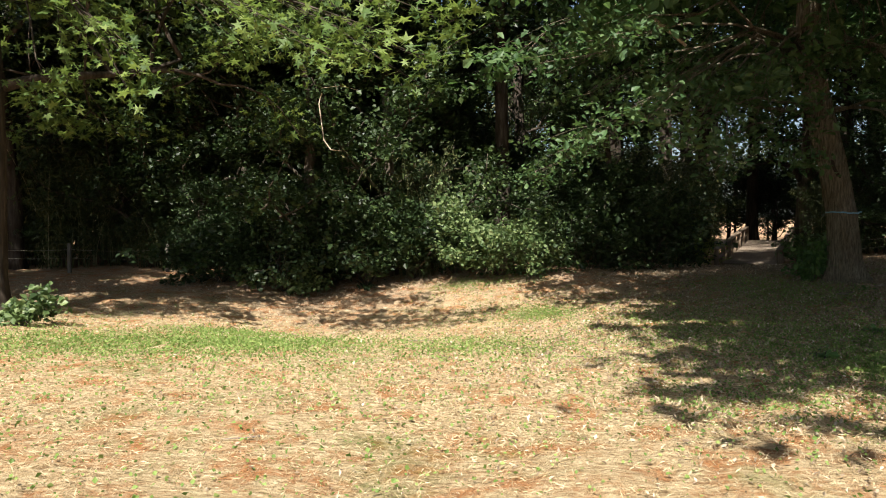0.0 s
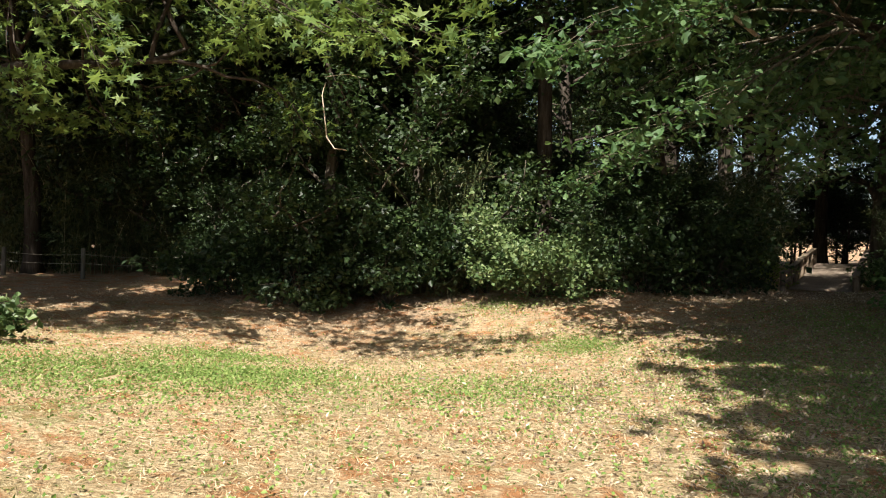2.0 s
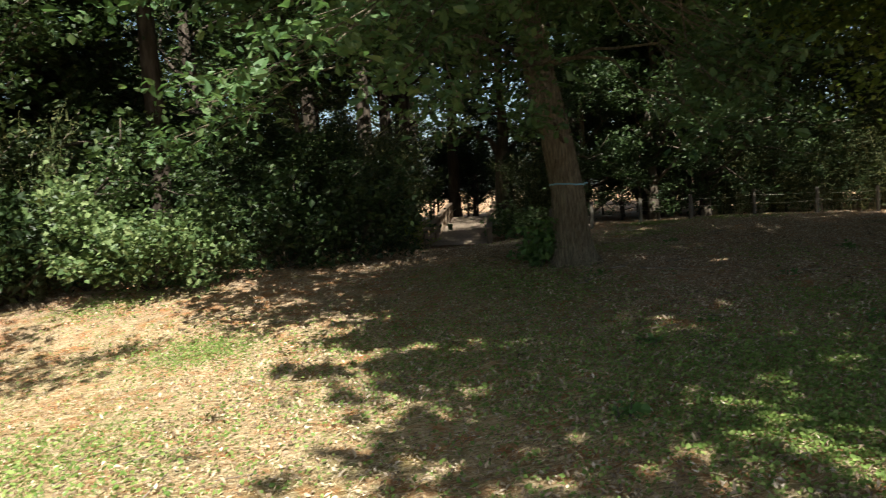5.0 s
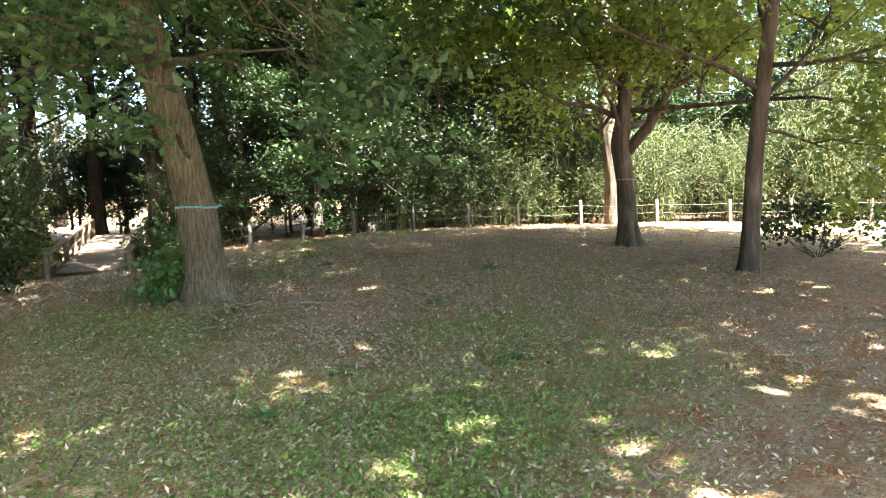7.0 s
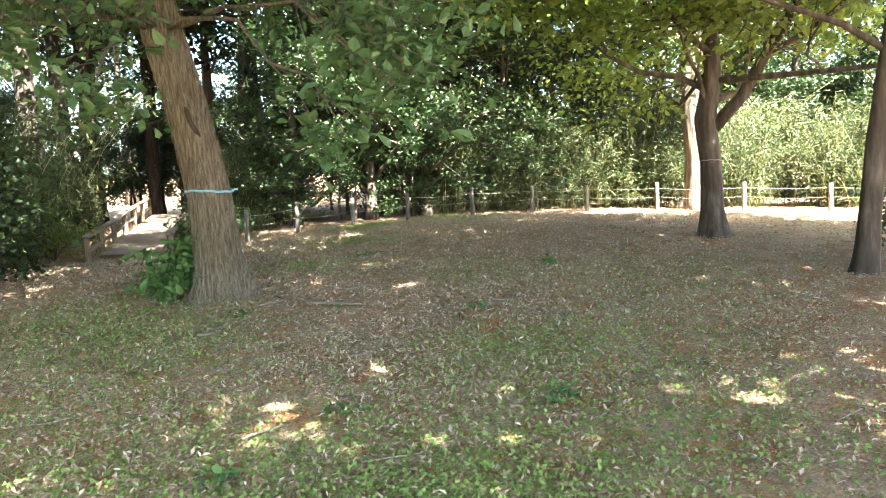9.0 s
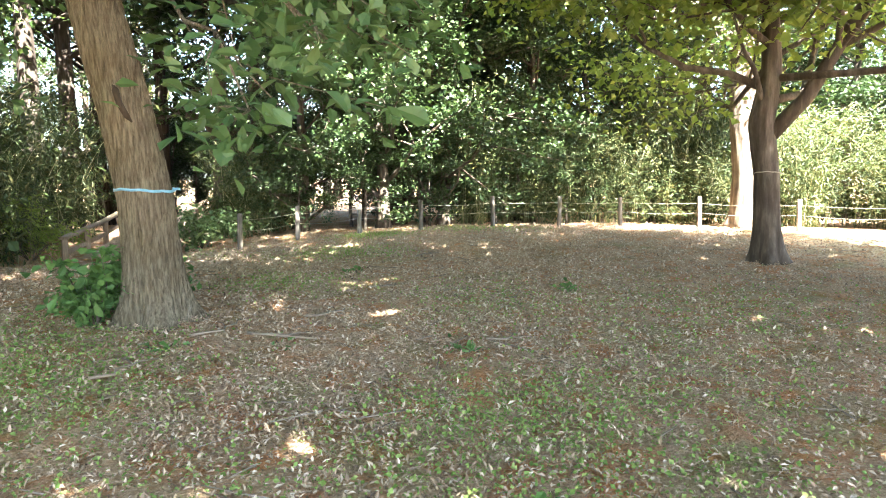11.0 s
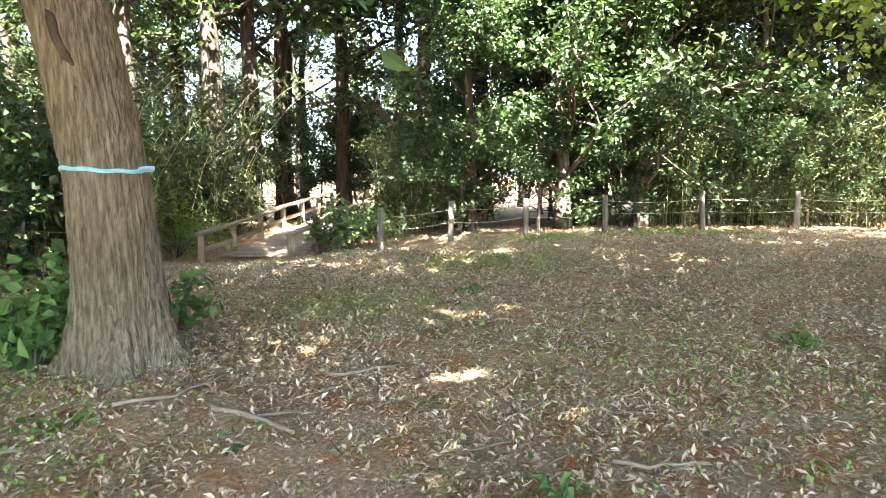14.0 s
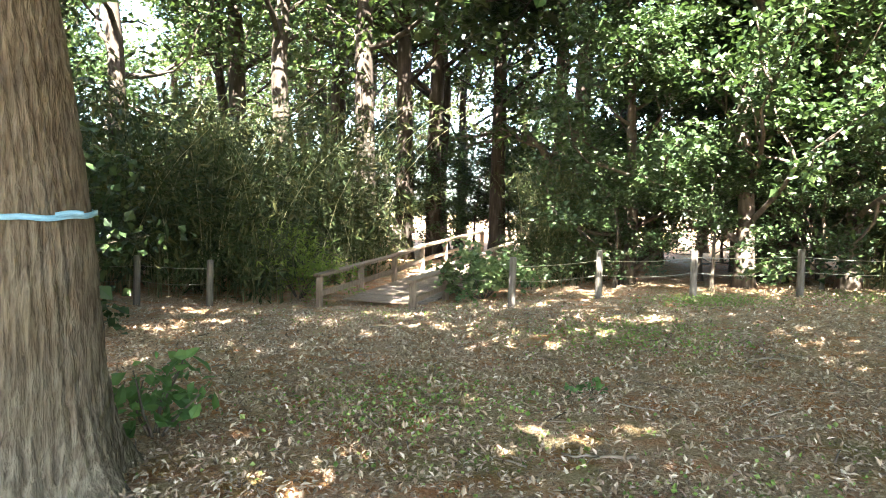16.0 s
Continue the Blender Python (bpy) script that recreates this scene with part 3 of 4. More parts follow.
# the pale trunk behind the fence, the pale forked tree and the leaning tree beyond the footbridge
make_tree("pale_tree", on_ground(22.8, 16.9), "stout tree with pale flaking sunlit bark", 51, [(0, 0, 0), (0, 0, 1.5), (-0.1, 0.1, 3), (-0.15, 0.2, 5), (-0.2, 0.2, 8), (0, 0, 11)], [0.42, 0.36, 0.34, 0.3, 0.2, 0.08], BARK_PALE, LEAF_MID,
          limbs=9, limb_from=0.5, limb_len=3.4, level=2, kids=3, per_tip=20, clump=0.45, size=0.14, clear=3.4, sides=40, rings=50)
make_tree("pale_tree", on_ground(13.4, 31.0), "pale forked woodland tree catching the sun", 52, [(0, 0, 0), (0, 0, 1.6), (0.05, 0, 2.8), (0.12, 0, 3.6), (0.1, 0.1, 6), (0.2, 0, 9.5)], [0.36, 0.3, 0.3, 0.2, 0.15, 0.05], BARK_PALE, LEAF_MID,
          limbs=7, limb_from=0.6, limb_len=3.0, level=1, kids=4, per_tip=18, clump=0.4, size=0.16, clear=3.4, sides=32, rings=40,
          aims=[((0.0, 0, 2.7), (-0.9, 0.0, 5.0), 0.16), ((0.05, 0, 2.9), (1.8, 0.3, 5.2), 0.1)])
make_tree("leaning_tree", on_ground(20.0, 29.6), "dark tree leaning far over among the evergreens", 53, [(0, 0, 0), (-1.2, 0.1, 2.0), (-2.7, 0.3, 4.2), (-4.2, 0.5, 6.2), (-5.6, 0.7, 8.0), (-7.0, 1.0, 9.6)], [0.34, 0.3, 0.27, 0.23, 0.17, 0.07], BARK_RED, LEAF_MID,
          limbs=7, limb_from=0.6, limb_len=2.6, level=1, kids=4, per_tip=18, clump=0.4, size=0.16, clear=3.4, sides=28, rings=40)

# ---- woodland ----
def forest_kinds():
    """One of each kind of woodland tree, to be copied."""
    kinds = {}
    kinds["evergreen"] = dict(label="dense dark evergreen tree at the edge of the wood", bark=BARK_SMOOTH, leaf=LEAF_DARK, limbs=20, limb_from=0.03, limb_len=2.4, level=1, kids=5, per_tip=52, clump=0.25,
                              size=0.105, h=7.5, r=0.14)
    kinds["broadleaf"] = dict(label="tall woodland tree with a high leafy crown", bark=BARK_RED, leaf=LEAF_MID, limbs=12, limb_from=0.36, limb_len=3.5, level=1, kids=5, per_tip=26, clump=0.3, size=0.125, h=11.0, r=0.2)
    kinds["understory"] = dict(label="leafy young tree filling the wood edge", bark=BARK_SMOOTH, leaf=LEAF_DARK, limbs=12, limb_from=0.12, limb_len=1.6, level=1, kids=4, per_tip=26, clump=0.2, size=0.095, h=4.2, r=0.06)
    return kinds


KINDS = forest_kinds()
MADE = {}


def plant_tree(kind, variant, x, y, scale, turn, name):
    k = KINDS[kind]
    key = (kind, variant)
    m = Matrix.Translation(on_ground(x, y, 0.08)) @ pose(0, 0, 0, 0, 0, turn)
    if key not in MADE:
        rng = np.random.default_rng(100 + variant * 7 + len(kind))
        h = k["h"]
        sway = rng.uniform(-0.35, 0.35, (6, 2)) * np.linspace(0, 1, 6)[:, None]
        pts = [(sway[i, 0], sway[i, 1], h * i / 5) for i in range(6)]
        ob = make_tree(name, on_ground(x, y, 0.08), k["label"], 200 + variant * 13 + len(kind), pts, list(k["r"] * np.array([1.25, 1, 0.9, 0.75, 0.5, 0.15])), k["bark"], k["leaf"], k["limbs"], k["limb_from"],
                       k["limb_len"], k["level"], k["kids"], k["per_tip"], k["clump"], k["size"], sides=14, rings=18, turn=turn, group="woodland trees")
        MADE[key] = ob
    else:
        ob = copy_thing(MADE[key], m)
    ob.scale = (scale, scale, scale)
    return ob


def woods():
    rng = np.random.default_rng(77)
    # the dark edge facing the clearing
    for x, y, s in ((-6.8, 18.6, 1.0), (-4.4, 16.6, 0.95), (-2.6, 17.4, 0.95), (-2.0, 20.6, 1.0), (3.0, 18.7, 0.62), (-5.4, 20.6, 1.3), (-8.6, 21.6, 1.2), (-10.2, 20.9, 1.0), (-12.2, 22.0, 1.2), (-14.5, 21.4, 1.1), (-17.0, 22.5, 1.2), (-19.5, 20.5, 1.2), (-22.5, 18.0, 1.2),
                    (-3.4, 21.4, 1.5), (-7.2, 24.0, 1.5), (-10.5, 24.6, 1.5), (-14.0, 25.0, 1.5), (-18, 25.5, 1.5), (-4.6, 25.5, 1.6)):
        plant_tree("evergreen", int(rng.integers(0, 3)), x, y, s * rng.uniform(0.95, 1.08), rng.uniform(0, 360), "evergreen_tree")
    # evergreens behind the fence
    for x, y, s in ((15.0, 22.8, 1.05), (16.9, 22.6, 1.1), (13.3, 24.2, 0.8), (18.6, 23.6, 1.15), (20.2, 22.6, 0.95), (23.8, 23.6, 1.0), (22.0, 26.5, 1.3), (28.5, 24.0, 1.3), (18.5, 27.0, 1.3), (33.0, 19.0, 1.2), (33.0, 23.0, 1.4), (34.5, 14.0, 1.2), (34.0, 9.0, 1.2), (35.0, 4.0, 1.3)):
        plant_tree("evergreen", int(rng.integers(0, 3)), x, y, s, rng.uniform(0, 360), "evergreen_tree")
    # stout trunks beyond the footbridge
    for x, y, s, k in ((7.8, 31.8, 1.5, 0), (8.9, 33.0, 1.3, 1), (10.3, 35.5, 1.3, 2), (12.0, 33.0, 1.2, 3), (5.4, 31.0, 1.3, 2), (3.6, 33.5, 1.4, 1), (6.6, 37.0, 1.4, 3), (16.4, 33.5, 1.4, 0), (1.2, 30.0, 1.2, 0), (20.5, 30.5, 1.4, 2)):
        plant_tree("broadleaf", k, x, y, s, rng.uniform(0, 360), "woodland_tree")
    for x, y, s in ((-7.4, 17.3, 0.5), (-5.6, 16.7, 0.55), (-3.9, 16.9, 0.5), (-2.2, 17.2, 0.5), (-6.6, 19.4, 0.7), (-3.2, 19.4, 0.7), (1.4, 17.9, 0.6), (2.9, 17.8, 0.55), (-9.6, 20.0, 0.6), (-13.2, 20.2, 0.6), (14.2, 22.4, 0.55), (13.2, 33.3, 0.7), (14.8, 33.0, 0.7), (11.4, 34.2, 0.8), (12.6, 34.0, 0.8), (13.8, 35.0, 0.9), (12.4, 36.5, 1.0), (10.6, 36.6, 0.9), (16.2, 22.3, 0.6), (18.2, 21.8, 0.5), (12.7, 23.2, 0.5), (20.2, 21.0, 0.5)):
        plant_tree("understory", int(rng.integers(0, 4)), x, y, s, rng.uniform(0, 360), "young_tree")
    for x, y, z in ((13.9, 38.5, 0.8), (15.0, 39.0, 0.9), (16.0, 38.2, 0.8), (12.8, 38.8, 0.9)):
        plant_tree("understory", int(rng.integers(0, 4)), x, y, z, rng.uniform(0, 360), "young_tree")
    # low growth along the fence and the wood edge
    for x in np.arange(-22, 4.5, 1.7):
        y = 20.6 + rng.uniform(0, 2.4)
        plant_tree("understory", int(rng.integers(0, 4)), x, y, rng.uniform(0.55, 0.9), rng.uniform(0, 360), "young_tree")
    for x in np.arange(13.5, 30, 1.5):
        y = 23.4 - max(0, x - 21) * 0.3 + rng.uniform(0, 2.0)
        plant_tree("understory", int(rng.integers(0, 4)), x, y, rng.uniform(0.55, 0.85), rng.uniform(0, 360), "young_tree")
    # tall trees further back
    spots = 0
    for x in np.arange(-36, 46, 2.5):
        if abs(x - 12.5) > 1.0:
            plant_tree("understory", int(rng.integers(0, 4)), x, 36 + rng.uniform(0, 9) - 0.012 * (x - 5) ** 2, rng.uniform(0.9, 1.5), rng.uniform(0, 360), "young_tree")
    for k in range(15):
        plant_tree("understory", int(rng.integers(0, 4)), rng.uniform(36, 42), -8 + k * 2.2, rng.uniform(1.1, 1.7), rng.uniform(0, 360), "young_tree")
        plant_tree("understory", int(rng.integers(0, 4)), rng.uniform(-33, -27), -8 + k * 2.2, rng.uniform(1.1, 1.7), rng.uniform(0, 360), "young_tree")
    while spots < 66:
        x, y = rng.uniform(-34, 46), rng.uniform(27, 62)
        if abs(x - (8.5 + (y - 23) * 0.42)) < 1.6:
            continue
        plant_tree("broadleaf", int(rng.integers(0, 4)), x, y, rng.uniform(0.85, 1.35), rng.uniform(0, 360), "woodland_tree")
        spots += 1
    for k in range(26):
        a = radians(rng.uniform(95, 260)) if k % 2 else radians(rng.uniform(-60, 25))
        d = rng.uniform(34, 55)
        plant_tree("broadleaf", int(rng.integers(0, 4)), 4 + d * math.cos(a), 8 + d * math.sin(a), rng.uniform(0.9, 1.3), rng.uniform(0, 360), "woodland_tree")


    for x in np.arange(-30, 46, 1.9):
        for y in (27.5, 32.0):
            yy = y + rng.uniform(-1.5, 1.5)
            if abs(x - (8.5 + (yy - 23) * 0.42)) > 1.9:
                plant_tree("understory", int(rng.integers(0, 4)), x, yy, rng.uniform(0.6, 1.0), rng.uniform(0, 360), "young_tree")


woods()


# ---- rope fences ----
def fence(posts, label, tall=0.78):
    ob = thing("rope_fence", on_ground(*posts[0], 0), label, "fence")
    o = np.array(on_ground(*posts[0], 0))
    rng = np.random.default_rng(9)
    tops = []
    for x, y in posts:
        g = np.array(on_ground(x, y, 0.12)) - o
        lean = rng.uniform(-0.025, 0.025, 2)
        h = tall + rng.uniform(-0.03, 0.03)
        z = [0, 0.12, 0.12 + h * 0.5, 0.12 + h - 0.015, 0.12 + h]
        p = [g + np.array([lean[0] * q, lean[1] * q, q]) for q in z]
        part("post", tubes_mesh("post", [(p, [0.058, 0.057, 0.055, 0.054, 0.045])], POST, 14), ob)
        tops.append(g + np.array([lean[0] * h, lean[1] * h, 0.12]))
    for a, b in zip(tops, tops[1:]):
        for hh in (0.64, 0.4):
            s = np.linspace(0, 1, 9)[:, None]
            line = a + (b - a) * s + np.array([0, 0, tall * hh / 0.78]) + np.array([0, 0, -1.0]) * (4 * s * (1 - s)) * rng.uniform(0.02, 0.06)
            part("rope", tubes_mesh("rope", [(line, np.full(9, 0.0048))], ROPE, 6), ob)
    return ob


fence([(10.4, 21.2), (11.85, 21.4), (13.25, 21.0), (14.92, 20.85), (16.9, 20.4), (18.6, 19.7), (20.0, 18.8), (20.9, 17.0), (22.0, 15.0), (22.6, 13.0), (23.4, 11.6), (24.2, 9.8), (25, 8)], "weathered grey post fence with two pale ropes")
fence([(5.5, 22.3), (4.4, 22.05), (2.6, 21.9), (0.8, 21.8)], "grey post fence with ropes before the bamboo")
fence([(-9.0, 18.7), (-11.7, 18.5), (-14.0, 18.5), (-15.8, 17.9), (-18.5, 17.5)], "old post fence with two ropes at the wood edge")


# ---- footbridge ----
def box_mesh(name, a, b, wide, thick, material, bev=0.008):
    """A bevelled beam from a to b."""
    a, b = Vector(a), Vector(b)
    d = b - a
    bm = bmesh.new()
    bmesh.ops.create_cube(bm, size=1.0)
    bmesh.ops.scale(bm, vec=(wide, d.length, thick), verts=bm.verts)
    bmesh.ops.bevel(bm, geom=list(bm.edges), offset=bev, segments=1, affect="EDGES")
    q = d.to_track_quat("Y", "Z").to_matrix().to_4x4()
    bm.transform(Matrix.Translation((a + b) / 2) @ q)
    me = bpy.data.meshes.new(name)
    bm.to_mesh(me)
    bm.free()
    me.materials.append(material)
    return me


def footbridge():
    o = Vector((8.05, 22.5, -1.28))
    ob = thing("footbridge", o, "weathered timber footbridge with low plank handrails", "bridge")
    d, w = Vector((0.42, 0.907, 0.0)), Vector((0.907, -0.42, 0.0))
    rise = 0.055
    for side, s0 in ((-0.92, 0.1), (0.92, 0.0)):
        tops = []
        for k in range(7):
            s = s0 + k * 1.62
            tall = 0.56 if k < 3 else 0.62
            foot = w * side + d * s + Vector((0, 0, rise * s - 0.12))
            top = foot + Vector((0, 0, tall + 0.1))
            part("rail_post", box_mesh("rail_post", foot, top, 0.12, 0.12, RAIL), ob)
            tops.append(top)
        for a, b in zip(tops, tops[1:]):
            gap = (b - a).normalized() * 0.004
            part("handrail", box_mesh("handrail", a - d * 0.1 + Vector((0, 0, 0.03)) + gap, b - d * 0.1 + Vector((0, 0, 0.03)) - gap, 0.17, 0.055, RAIL), ob)
            part("lower_rail", box_mesh("lower_rail", a + Vector((0, 0, -0.3)) + w * (0.01 if side > 0 else -0.01), b + Vector((0, 0, -0.3)), 0.05, 0.1, RAIL), ob)
    me = box_mesh("plank", (-0.84, 0, 0), (0.84, 0, 0), 0.135, 0.04, DECK, 0.006)
    for k in range(60):
        s = 0.9 + k * 0.15
        p = part("plank", me, ob)
        p.matrix_basis = pose(*(d * s + Vector((0, 0, rise * s + 0.02))), 0, 0, -24.8)


footbridge()


# ---- bamboo, shrubs and seedlings ----
def bamboo(at, seed, n, wide, tall, label):
    rng = np.random.default_rng(seed)
    ob = thing("bamboo_thicket", at, label, "bamboo", "bamboo thicket")
    lines, tips, ax = [], [], []
    for _ in range(n):
        b = np.array([rng.uniform(-wide, wide), rng.uniform(-wide, wide) * 0.7, 0])
        h = tall * rng.uniform(0.3, 1.4)
        lean = rng.standard_normal(2) * 0.28 * h
        s = np.linspace(0, 1, 6)
        p = b + np.stack([lean[0] * s ** 2, lean[1] * s ** 2, h * (s - 0.1 * s ** 3)], 1)
        lines.append((p, np.linspace(0.009, 0.003, 6)))
        for f in rng.uniform(0.25, 1.0, 9):
            tips.append([np.interp(f, s, p[:, k]) for k in range(3)])
    tagged(part("cane_tangle", tubes_mesh("cane_tangle", lines, CULM, 5), ob), kind="stuff")
    part("foliage", leaf_mesh("foliage", clumps(rng, tips, 8, 0.2, 0.9), 0.19, LEAF_BAMBOO, rng, "blade", 0.13, 0.5, 0.5), ob)
    return ob


first = bamboo(on_ground(1.2, 24.2), 61, 90, 1.3, 3.7, "thicket of thin dwarf bamboo behind the fence")
second = bamboo(on_ground(3.6, 24.0), 62, 90, 1.3, 3.4, "thicket of thin dwarf bamboo behind the fence")
rngb = np.random.default_rng(5)
for x, y, z in ((5.6, 24.3, 0.85), (6.3, 26.2, 1.0), (2.4, 26.2, 1.2), (4.6, 26.6, 1.15), (-0.8, 25.6, 1.1), (7.4, 28.4, 0.9), (12.0, 24.6, 0.6), (13.0, 26.2, 0.8), (21.8, 20.8, 0.9), (23.6, 18.8, 0.85), (25.4, 16.8, 0.8), (26.2, 14.4, 0.8), (19.4, 22.0, 0.8), (27.0, 11.6, 0.8), (24.6, 20.6, 1.1), (26.8, 18.2, 1.1), (28.2, 15.4, 1.1), (28.6, 12.4, 1.1), (28.8, 9.4, 1.0), (17.8, 22.4, 0.75), (-9.5, 20.4, 0.8), (-12.4, 20.4, 0.8), (-15.0, 20.6, 0.8), (-2.0, 16.9, 0.55)):
    t = copy_thing(first if rngb.random() < 0.5 else second, Matrix.Translation(on_ground(x, y)) @ pose(0, 0, 0, 0, 0, rngb.uniform(0, 360)))
    t.scale = (z, z, z * rngb.uniform(0.65, 1.45))


def shrub(name, at, seed, label, tall, wide, leaf, size, stems=12, per_tip=16, clump=0.13, shape="oval", width=0.4, level=1):
    rng = np.random.default_rng(seed)
    ob = thing(name, at, label, "shrub")
    lines, tips = [], []
    for k in range(stems):
        a = 2.4 * k
        w = (math.cos(a) * wide, math.sin(a) * wide, tall * rng.uniform(0.5, 1.0))
        sprout(rng, (0.02 * math.cos(a), 0.02 * math.sin(a), 0), w, float(np.linalg.norm(w)), 0.012, level, lines, tips, 0.1, 3)
    tagged(part("stem_tangle", tubes_mesh("stem_tangle", lines, BARK_SMOOTH, 5), ob), kind="stuff")
    c = clumps(rng, tips, per_tip, clump)
    c = c[c[:, 2] > 0.03]
    part("foliage", leaf_mesh("foliage", c, size, leaf, rng, shape, width), ob)
    return ob


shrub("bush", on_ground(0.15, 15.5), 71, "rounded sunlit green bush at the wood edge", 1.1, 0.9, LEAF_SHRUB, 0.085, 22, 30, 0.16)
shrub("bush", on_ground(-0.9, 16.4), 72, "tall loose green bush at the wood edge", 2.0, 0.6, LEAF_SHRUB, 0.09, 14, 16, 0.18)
# these two take the darker leaf colour in place of shade
shrub("bush", on_ground(2.4, 17.0), 73, "leafy bush with leaf colour darkened for shade", 1.3, 1.0, LEAF_DARK, 0.11, 16, 16, 0.2)
shrub("bush", on_ground(3.9, 17.6), 74, "large bush with leaf colour darkened for shade", 1.7, 1.0, LEAF_DARK, 0.11, 18, 16, 0.2)
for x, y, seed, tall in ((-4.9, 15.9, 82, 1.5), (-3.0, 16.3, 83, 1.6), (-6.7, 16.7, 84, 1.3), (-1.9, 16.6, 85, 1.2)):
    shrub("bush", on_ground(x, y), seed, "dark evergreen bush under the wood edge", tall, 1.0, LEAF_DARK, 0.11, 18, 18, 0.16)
shrub("bush", on_ground(10.25, 23.3), 75, "green bush growing over the handrail", 0.75, 0.5, LEAF_SHRUB, 0.1, 12, 12, 0.13)
shrub("bush", on_ground(6.75, 24.2), 76, "bright sunlit bush beside the footbridge", 1.2, 0.6, LEAF_YELLOW, 0.12, 10, 14, 0.15, "blade", 0.12)
shrub("sapling", on_ground(6.2, 13.8), 77, "leafy green sucker shoots at the foot of the oak", 0.62, 0.16, LEAF_YOUNG, 0.095, 9, 11, 0.08, "broad", 0.3)
shrub("seedling", on_ground(7.12, 14.35), 78, "small green seedling beside the oak", 0.5, 0.12, LEAF_YOUNG, 0.1, 5, 6, 0.06, "broad", 0.32, 0)
shrub("seedling", on_ground(-4.4, 15.6), 79, "low green seedling at the wood edge", 0.4, 0.4, LEAF_SHRUB, 0.11, 7, 8, 0.08)
shrub("holly_bush", on_ground(15.6, 8.4), 80, "dark holly-like branch with glossy leaves", 1.1, 0.7, LEAF_DARK, 0.09, 10, 8, 0.12)
shrub("weed_clump", on_ground(-7.3, 9.9), 81, "low green weeds at the foot of the maple", 0.3, 0.4, LEAF_SHRUB, 0.1, 8, 8, 0.09)

# ---- bare twig hanging over the clearing ----
twig = thing("hanging_twig", (-2.6, 10.0, 2.62), "thin bare twig hanging from the canopy", "twig")
part("stem", tubes_mesh("stem", [([(0.02, 0, -0.42), (-0.01, 0, -0.5), (-0.03, 0, -0.58), (0.0, 0.02, -0.85), (0.04, 0, -1.12), (0.14, 0, -1.26), (0.3, 0, -1.28)], [0.007, 0.008, 0.008, 0.008, 0.011, 0.01, 0.006]),
                                 ([(0.0, 0, -0.35), (0.3, 0, -0.32), (0.55, 0.05, -0.38)], [0.004, 0.003, 0.002])], DEADWOOD, 6), twig)


# ---- broken bleached branch in the canopy ----
snag = thing("broken_branch", (3.2, 13.35, 3.95), "bleached broken branch stuck in the canopy", "branch")
part("stem", tubes_mesh("stem", [([(-0.55, 0.05, 0.5), (-0.2, 0, 0.16), (0.1, 0, -0.1), (0.42, 0, -0.38)], [0.022, 0.034, 0.04, 0.03]), ([(0.0, 0, 0.0), (-0.22, -0.02, -0.1), (-0.36, -0.02, -0.2)], [0.014, 0.011, 0.006])], DEADWOOD, 9), snag)


def fallen_stick(x, y, turn, length, r, seed):
    rng = np.random.default_rng(seed)
    ob = thing("fallen_stick", on_ground(x, y, -0.02), "dead grey stick lying on the litter", "stick", "fallen sticks", turn)
    s = np.linspace(-0.5, 0.5, 7)
    p = np.stack([s * length, 0.06 * length * rng.standard_normal(7), 0.012 + 0.01 * rng.random(7)], 1)
    q = np.array([p[3], p[3] + [0.12 * length, 0.14 * length, 0.01], p[3] + [0.2 * length, 0.3 * length, 0.0]])
    part("stem", tubes_mesh("stem", [(p, np.linspace(r, r * 0.45, 7)), (q, [r * 0.6, r * 0.45, r * 0.25])], TWIG, 8), ob)


for k, (x, y, turn, length, r) in enumerate(((7.55, 12.3, -55, 0.75, 0.022), (8.3, 12.9, 8, 0.5, 0.014), (7.2, 12.9, 30, 0.9, 0.013), (9.6, 13.9, 170, 0.4, 0.012), (8.7, 18.6, 5, 0.9, 0.012), (6.2, 12.2, 40, 0.8, 0.012), (11.9, 16.2, 15, 0.7, 0.012), (5.4, 9.4, 10, 0.5, 0.01), (9.3, 11.1, -20, 0.45, 0.012))):
    fallen_stick(x, y, turn, length, r, 300 + k)
for k, (x, y) in enumerate(((7.2, 8.4), (8.7, 11.0), (5.9, 9.3), (11.5, 12.5), (4.8, 8.9), (9.9, 15.2), (7.5, 12.1), (6.5, 12.6), (3.4, 7.2))):
    shrub("seedling", on_ground(x, y), 90 + k, "tiny green seedling growing through the litter", 0.12, 0.09, LEAF_YOUNG, 0.07, 4, 3, 0.04, "broad", 0.32, 0)


# ---- ground cover ----
def scatter(rng, n, spots):
    """Places round several centres (x, y, spread, share)."""
    share = np.array([s[3] for s in spots], float)
    pick = rng.choice(len(spots), n, p=share / share.sum())
    c = np.array([s[:2] for s in spots])[pick]
    r = np.array([s[2] for s in spots])[pick]
    return c + rng.standard_normal((n, 2)) * r[:, None]


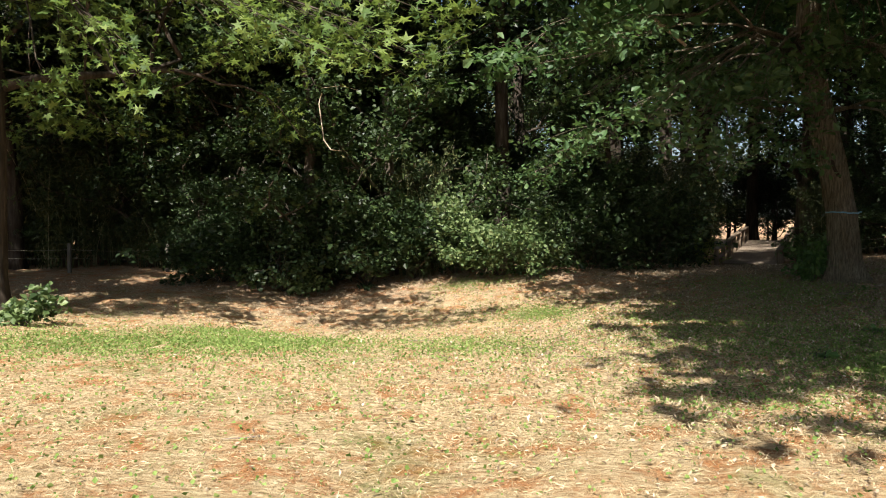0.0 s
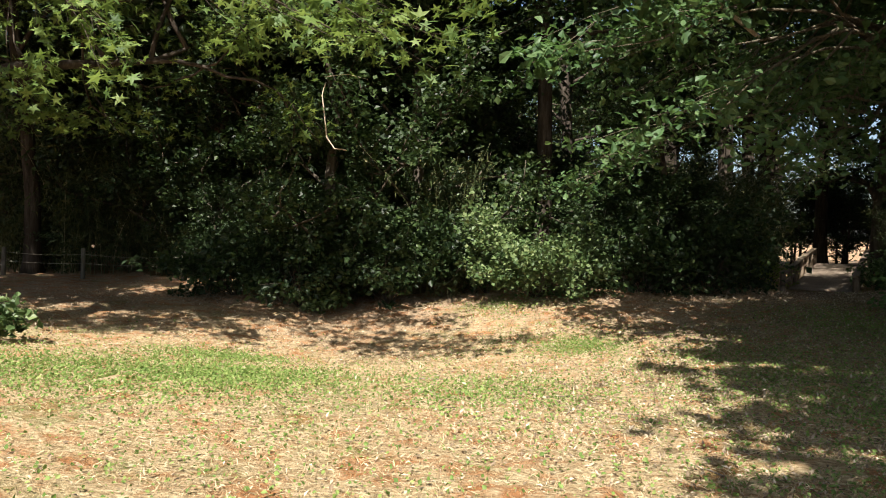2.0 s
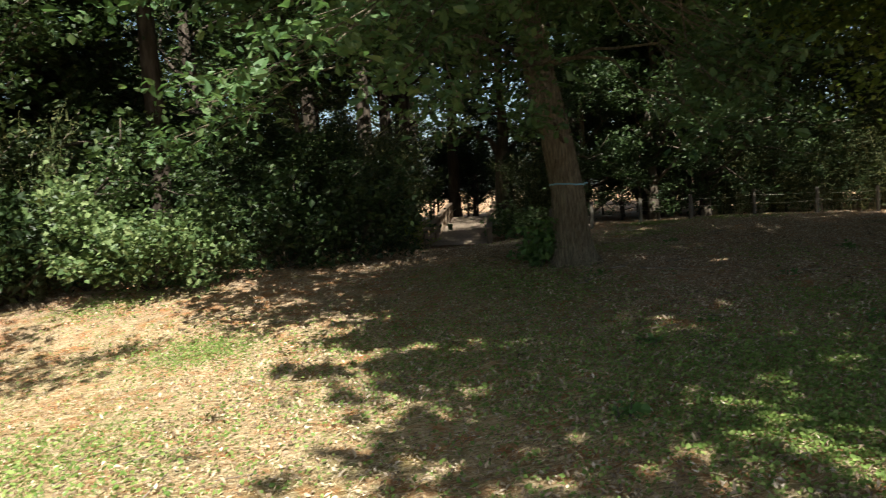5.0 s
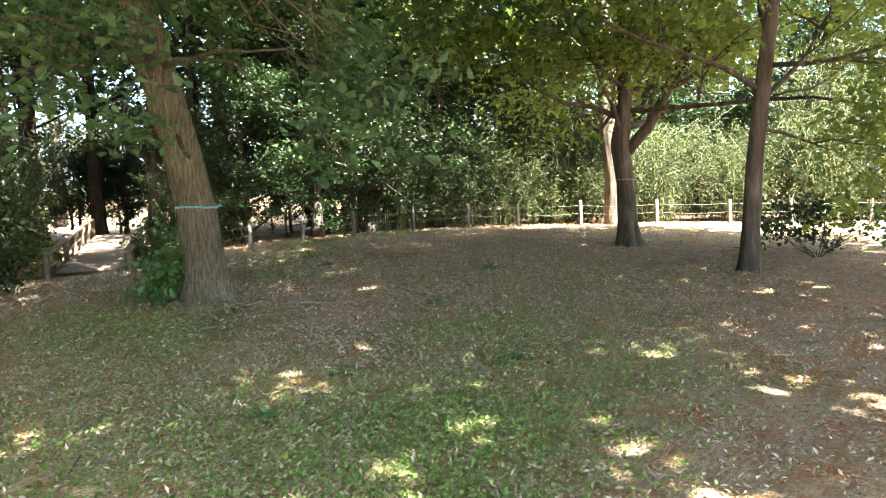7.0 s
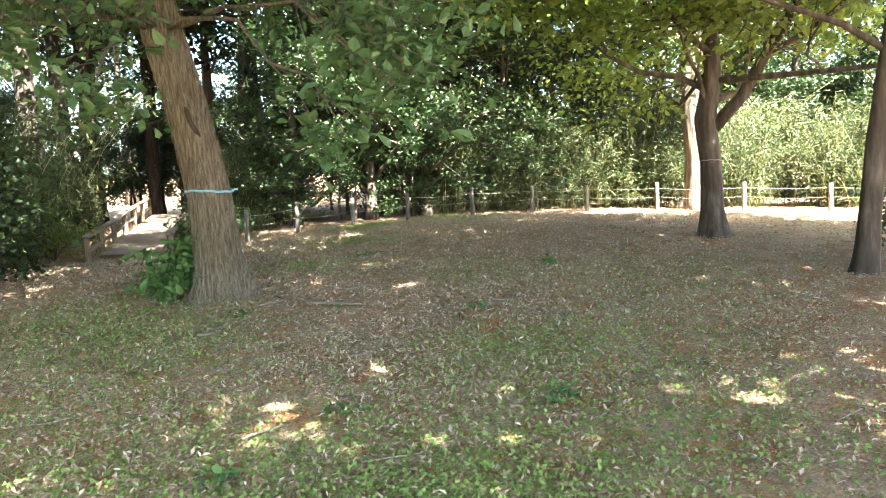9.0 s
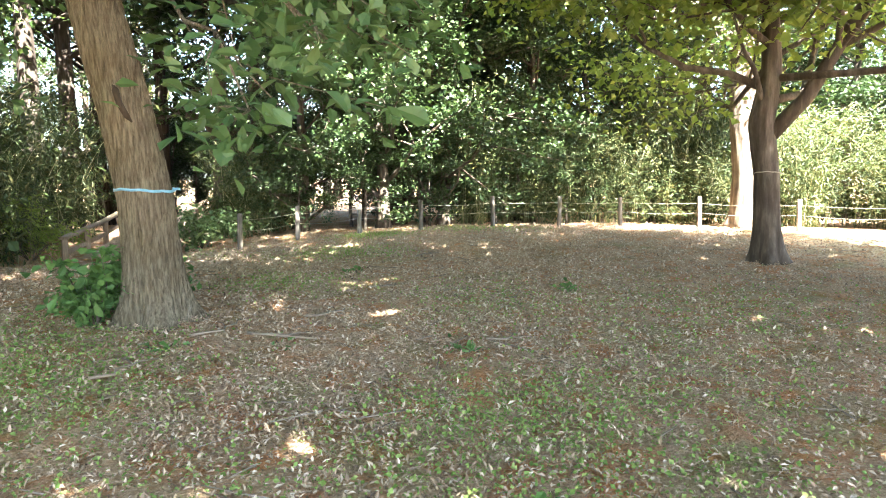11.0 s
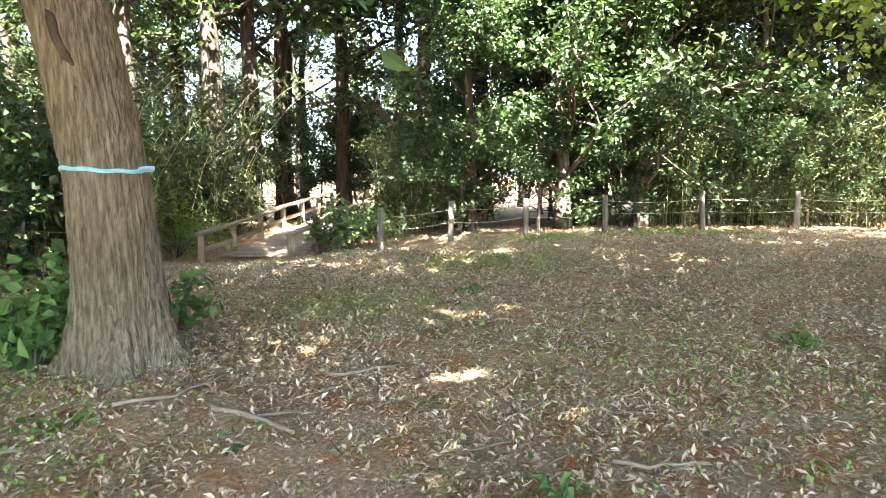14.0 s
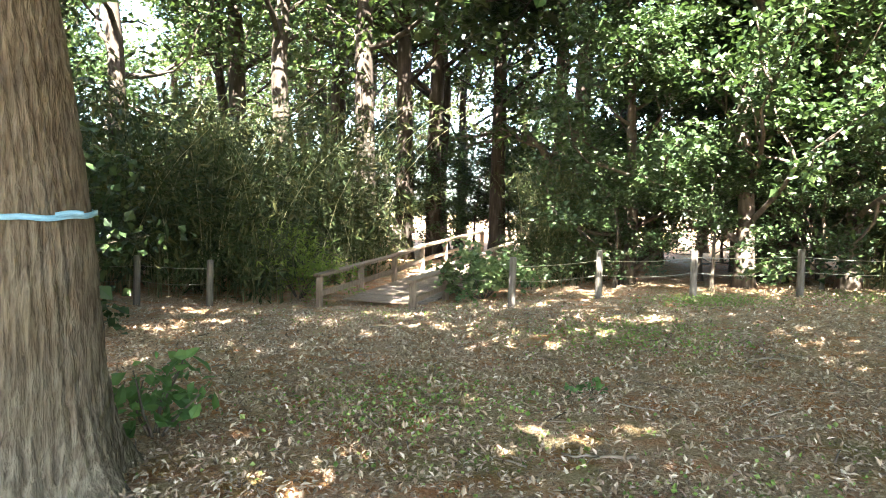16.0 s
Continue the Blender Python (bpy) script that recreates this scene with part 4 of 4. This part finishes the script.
def ground_cover():
    rng = np.random.default_rng(17)
    xy = scatter(rng, 260000, [(8, 12.5, 3.6, 5), (13, 14, 4, 4), (8, 19, 3, 2), (4, 8, 2.6, 2.2), (15, 19, 3, 1), (-7, 14.5, 2.6, 1.0), (-2, 15, 2, 0.6)])
    z = height(xy[:, 0], xy[:, 1]) + 0.012 + 0.018 * rng.random(len(xy))
    me = leaf_mesh("leaf_litter", np.column_stack([xy, z]), 0.034, LITTER, rng, "oval", 0.22, 2.0, 0.0, 0.45)
    tagged(new("leaf_litter", me), "scattered dry brown fallen leaves on the earth", "leaf litter", kind="stuff")
    xy = scatter(rng, 110000, [(-1, 4.5, 3.2, 4), (-4, 7, 3, 2), (-1, 10.5, 2.2, 2), (1.5, 6, 1.5, 1)])
    z = height(xy[:, 0], xy[:, 1]) + 0.008 + 0.02 * rng.random(len(xy))
    me = leaf_mesh("dry_grass", np.column_stack([xy, z]), 0.036, STRAW, rng, "blade", 0.02, 1.2, -0.12, 0.4)
    tagged(new("dry_grass", me), "mown dry straw-coloured grass on the clearing", "dry grass", kind="stuff")
    patches = [(-4.6, 8.3, 0.9, 2), (-3.0, 8.4, 0.7, 2), (-6.2, 8.0, 0.8, 1), (-4.4, 11.0, 0.5, 1), (-0.3, 8.4, 0.7, 1), (0.8, 11.8, 0.35, 0.6), (-0.6, 15.0, 0.5, 0.5), (4.0, 6.9, 0.7, 1), (3.3, 8.4, 0.9, 1), (5.2, 8.6, 0.7, 0.7), (5.6, 12.2, 0.7, 1), (8.6, 14.8, 0.5, 0.4), (11, 17.5, 0.7, 0.6), (-2, 4.6, 2.2, 1.2), (-1, 7.2, 2.2, 1.2), (-5, 9.5, 2.0, 1.2), (0.2, 12.5, 0.9, 0.6), (2.2, 5.4, 0.8, 0.8), (6.5, 8.4, 1.2, 1), (4.5, 10.5, 1.2, 0.8), (5.6, 7.4, 0.6, 1.6), (4.2, 6.4, 0.5, 1.4), (8.0, 9.6, 0.6, 0.8), (5.0, 13.6, 0.8, 1.0), (2.8, 10.6, 1.2, 1.4), (4.0, 8.6, 1.4, 1.6), (7.6, 7.4, 0.8, 0.9), (12.0, 10.5, 1.2, 0.8), (9.5, 9.2, 0.9, 0.5), (10.2, 12.6, 0.8, 0.4), (13.2, 20.4, 0.5, 0.6), (16, 20.0, 0.8, 0.6), (9, 21, 1.5, 0.3)]
    xy = scatter(rng, 120000, patches)
    z = height(xy[:, 0], xy[:, 1]) + 0.015 + 0.03 * rng.random(len(xy))
    me = leaf_mesh("low_weeds", np.column_stack([xy, z]), 0.024, WEED, rng, "oval", 0.42, 0.8, -0.25, 0.4)
    tagged(new("low_weeds", me), "patches of low green clover and weeds", "weeds", kind="stuff")
    lines = []
    for _ in range(260):
        x, y = scatter(rng, 1, [(8, 12.5, 3.6, 5), (13, 14, 4, 3), (4, 8, 2.4, 2)])[0]
        a, L = rng.uniform(0, 6.28), rng.uniform(0.12, 0.5)
        p = [(x + math.cos(a) * L * s, y + math.sin(a) * L * s, float(height(x + math.cos(a) * L * s, y + math.sin(a) * L * s)) + 0.02 + 0.01 * rng.random()) for s in (0, 0.35, 0.7, 1)]
        lines.append((p, [0.007, 0.006, 0.005, 0.003]))
    tagged(new("fallen_twigs", tubes_mesh("fallen_twigs", lines, TWIG, 5)), "thin dead twigs lying on the litter", "twigs", kind="stuff")


ground_cover()
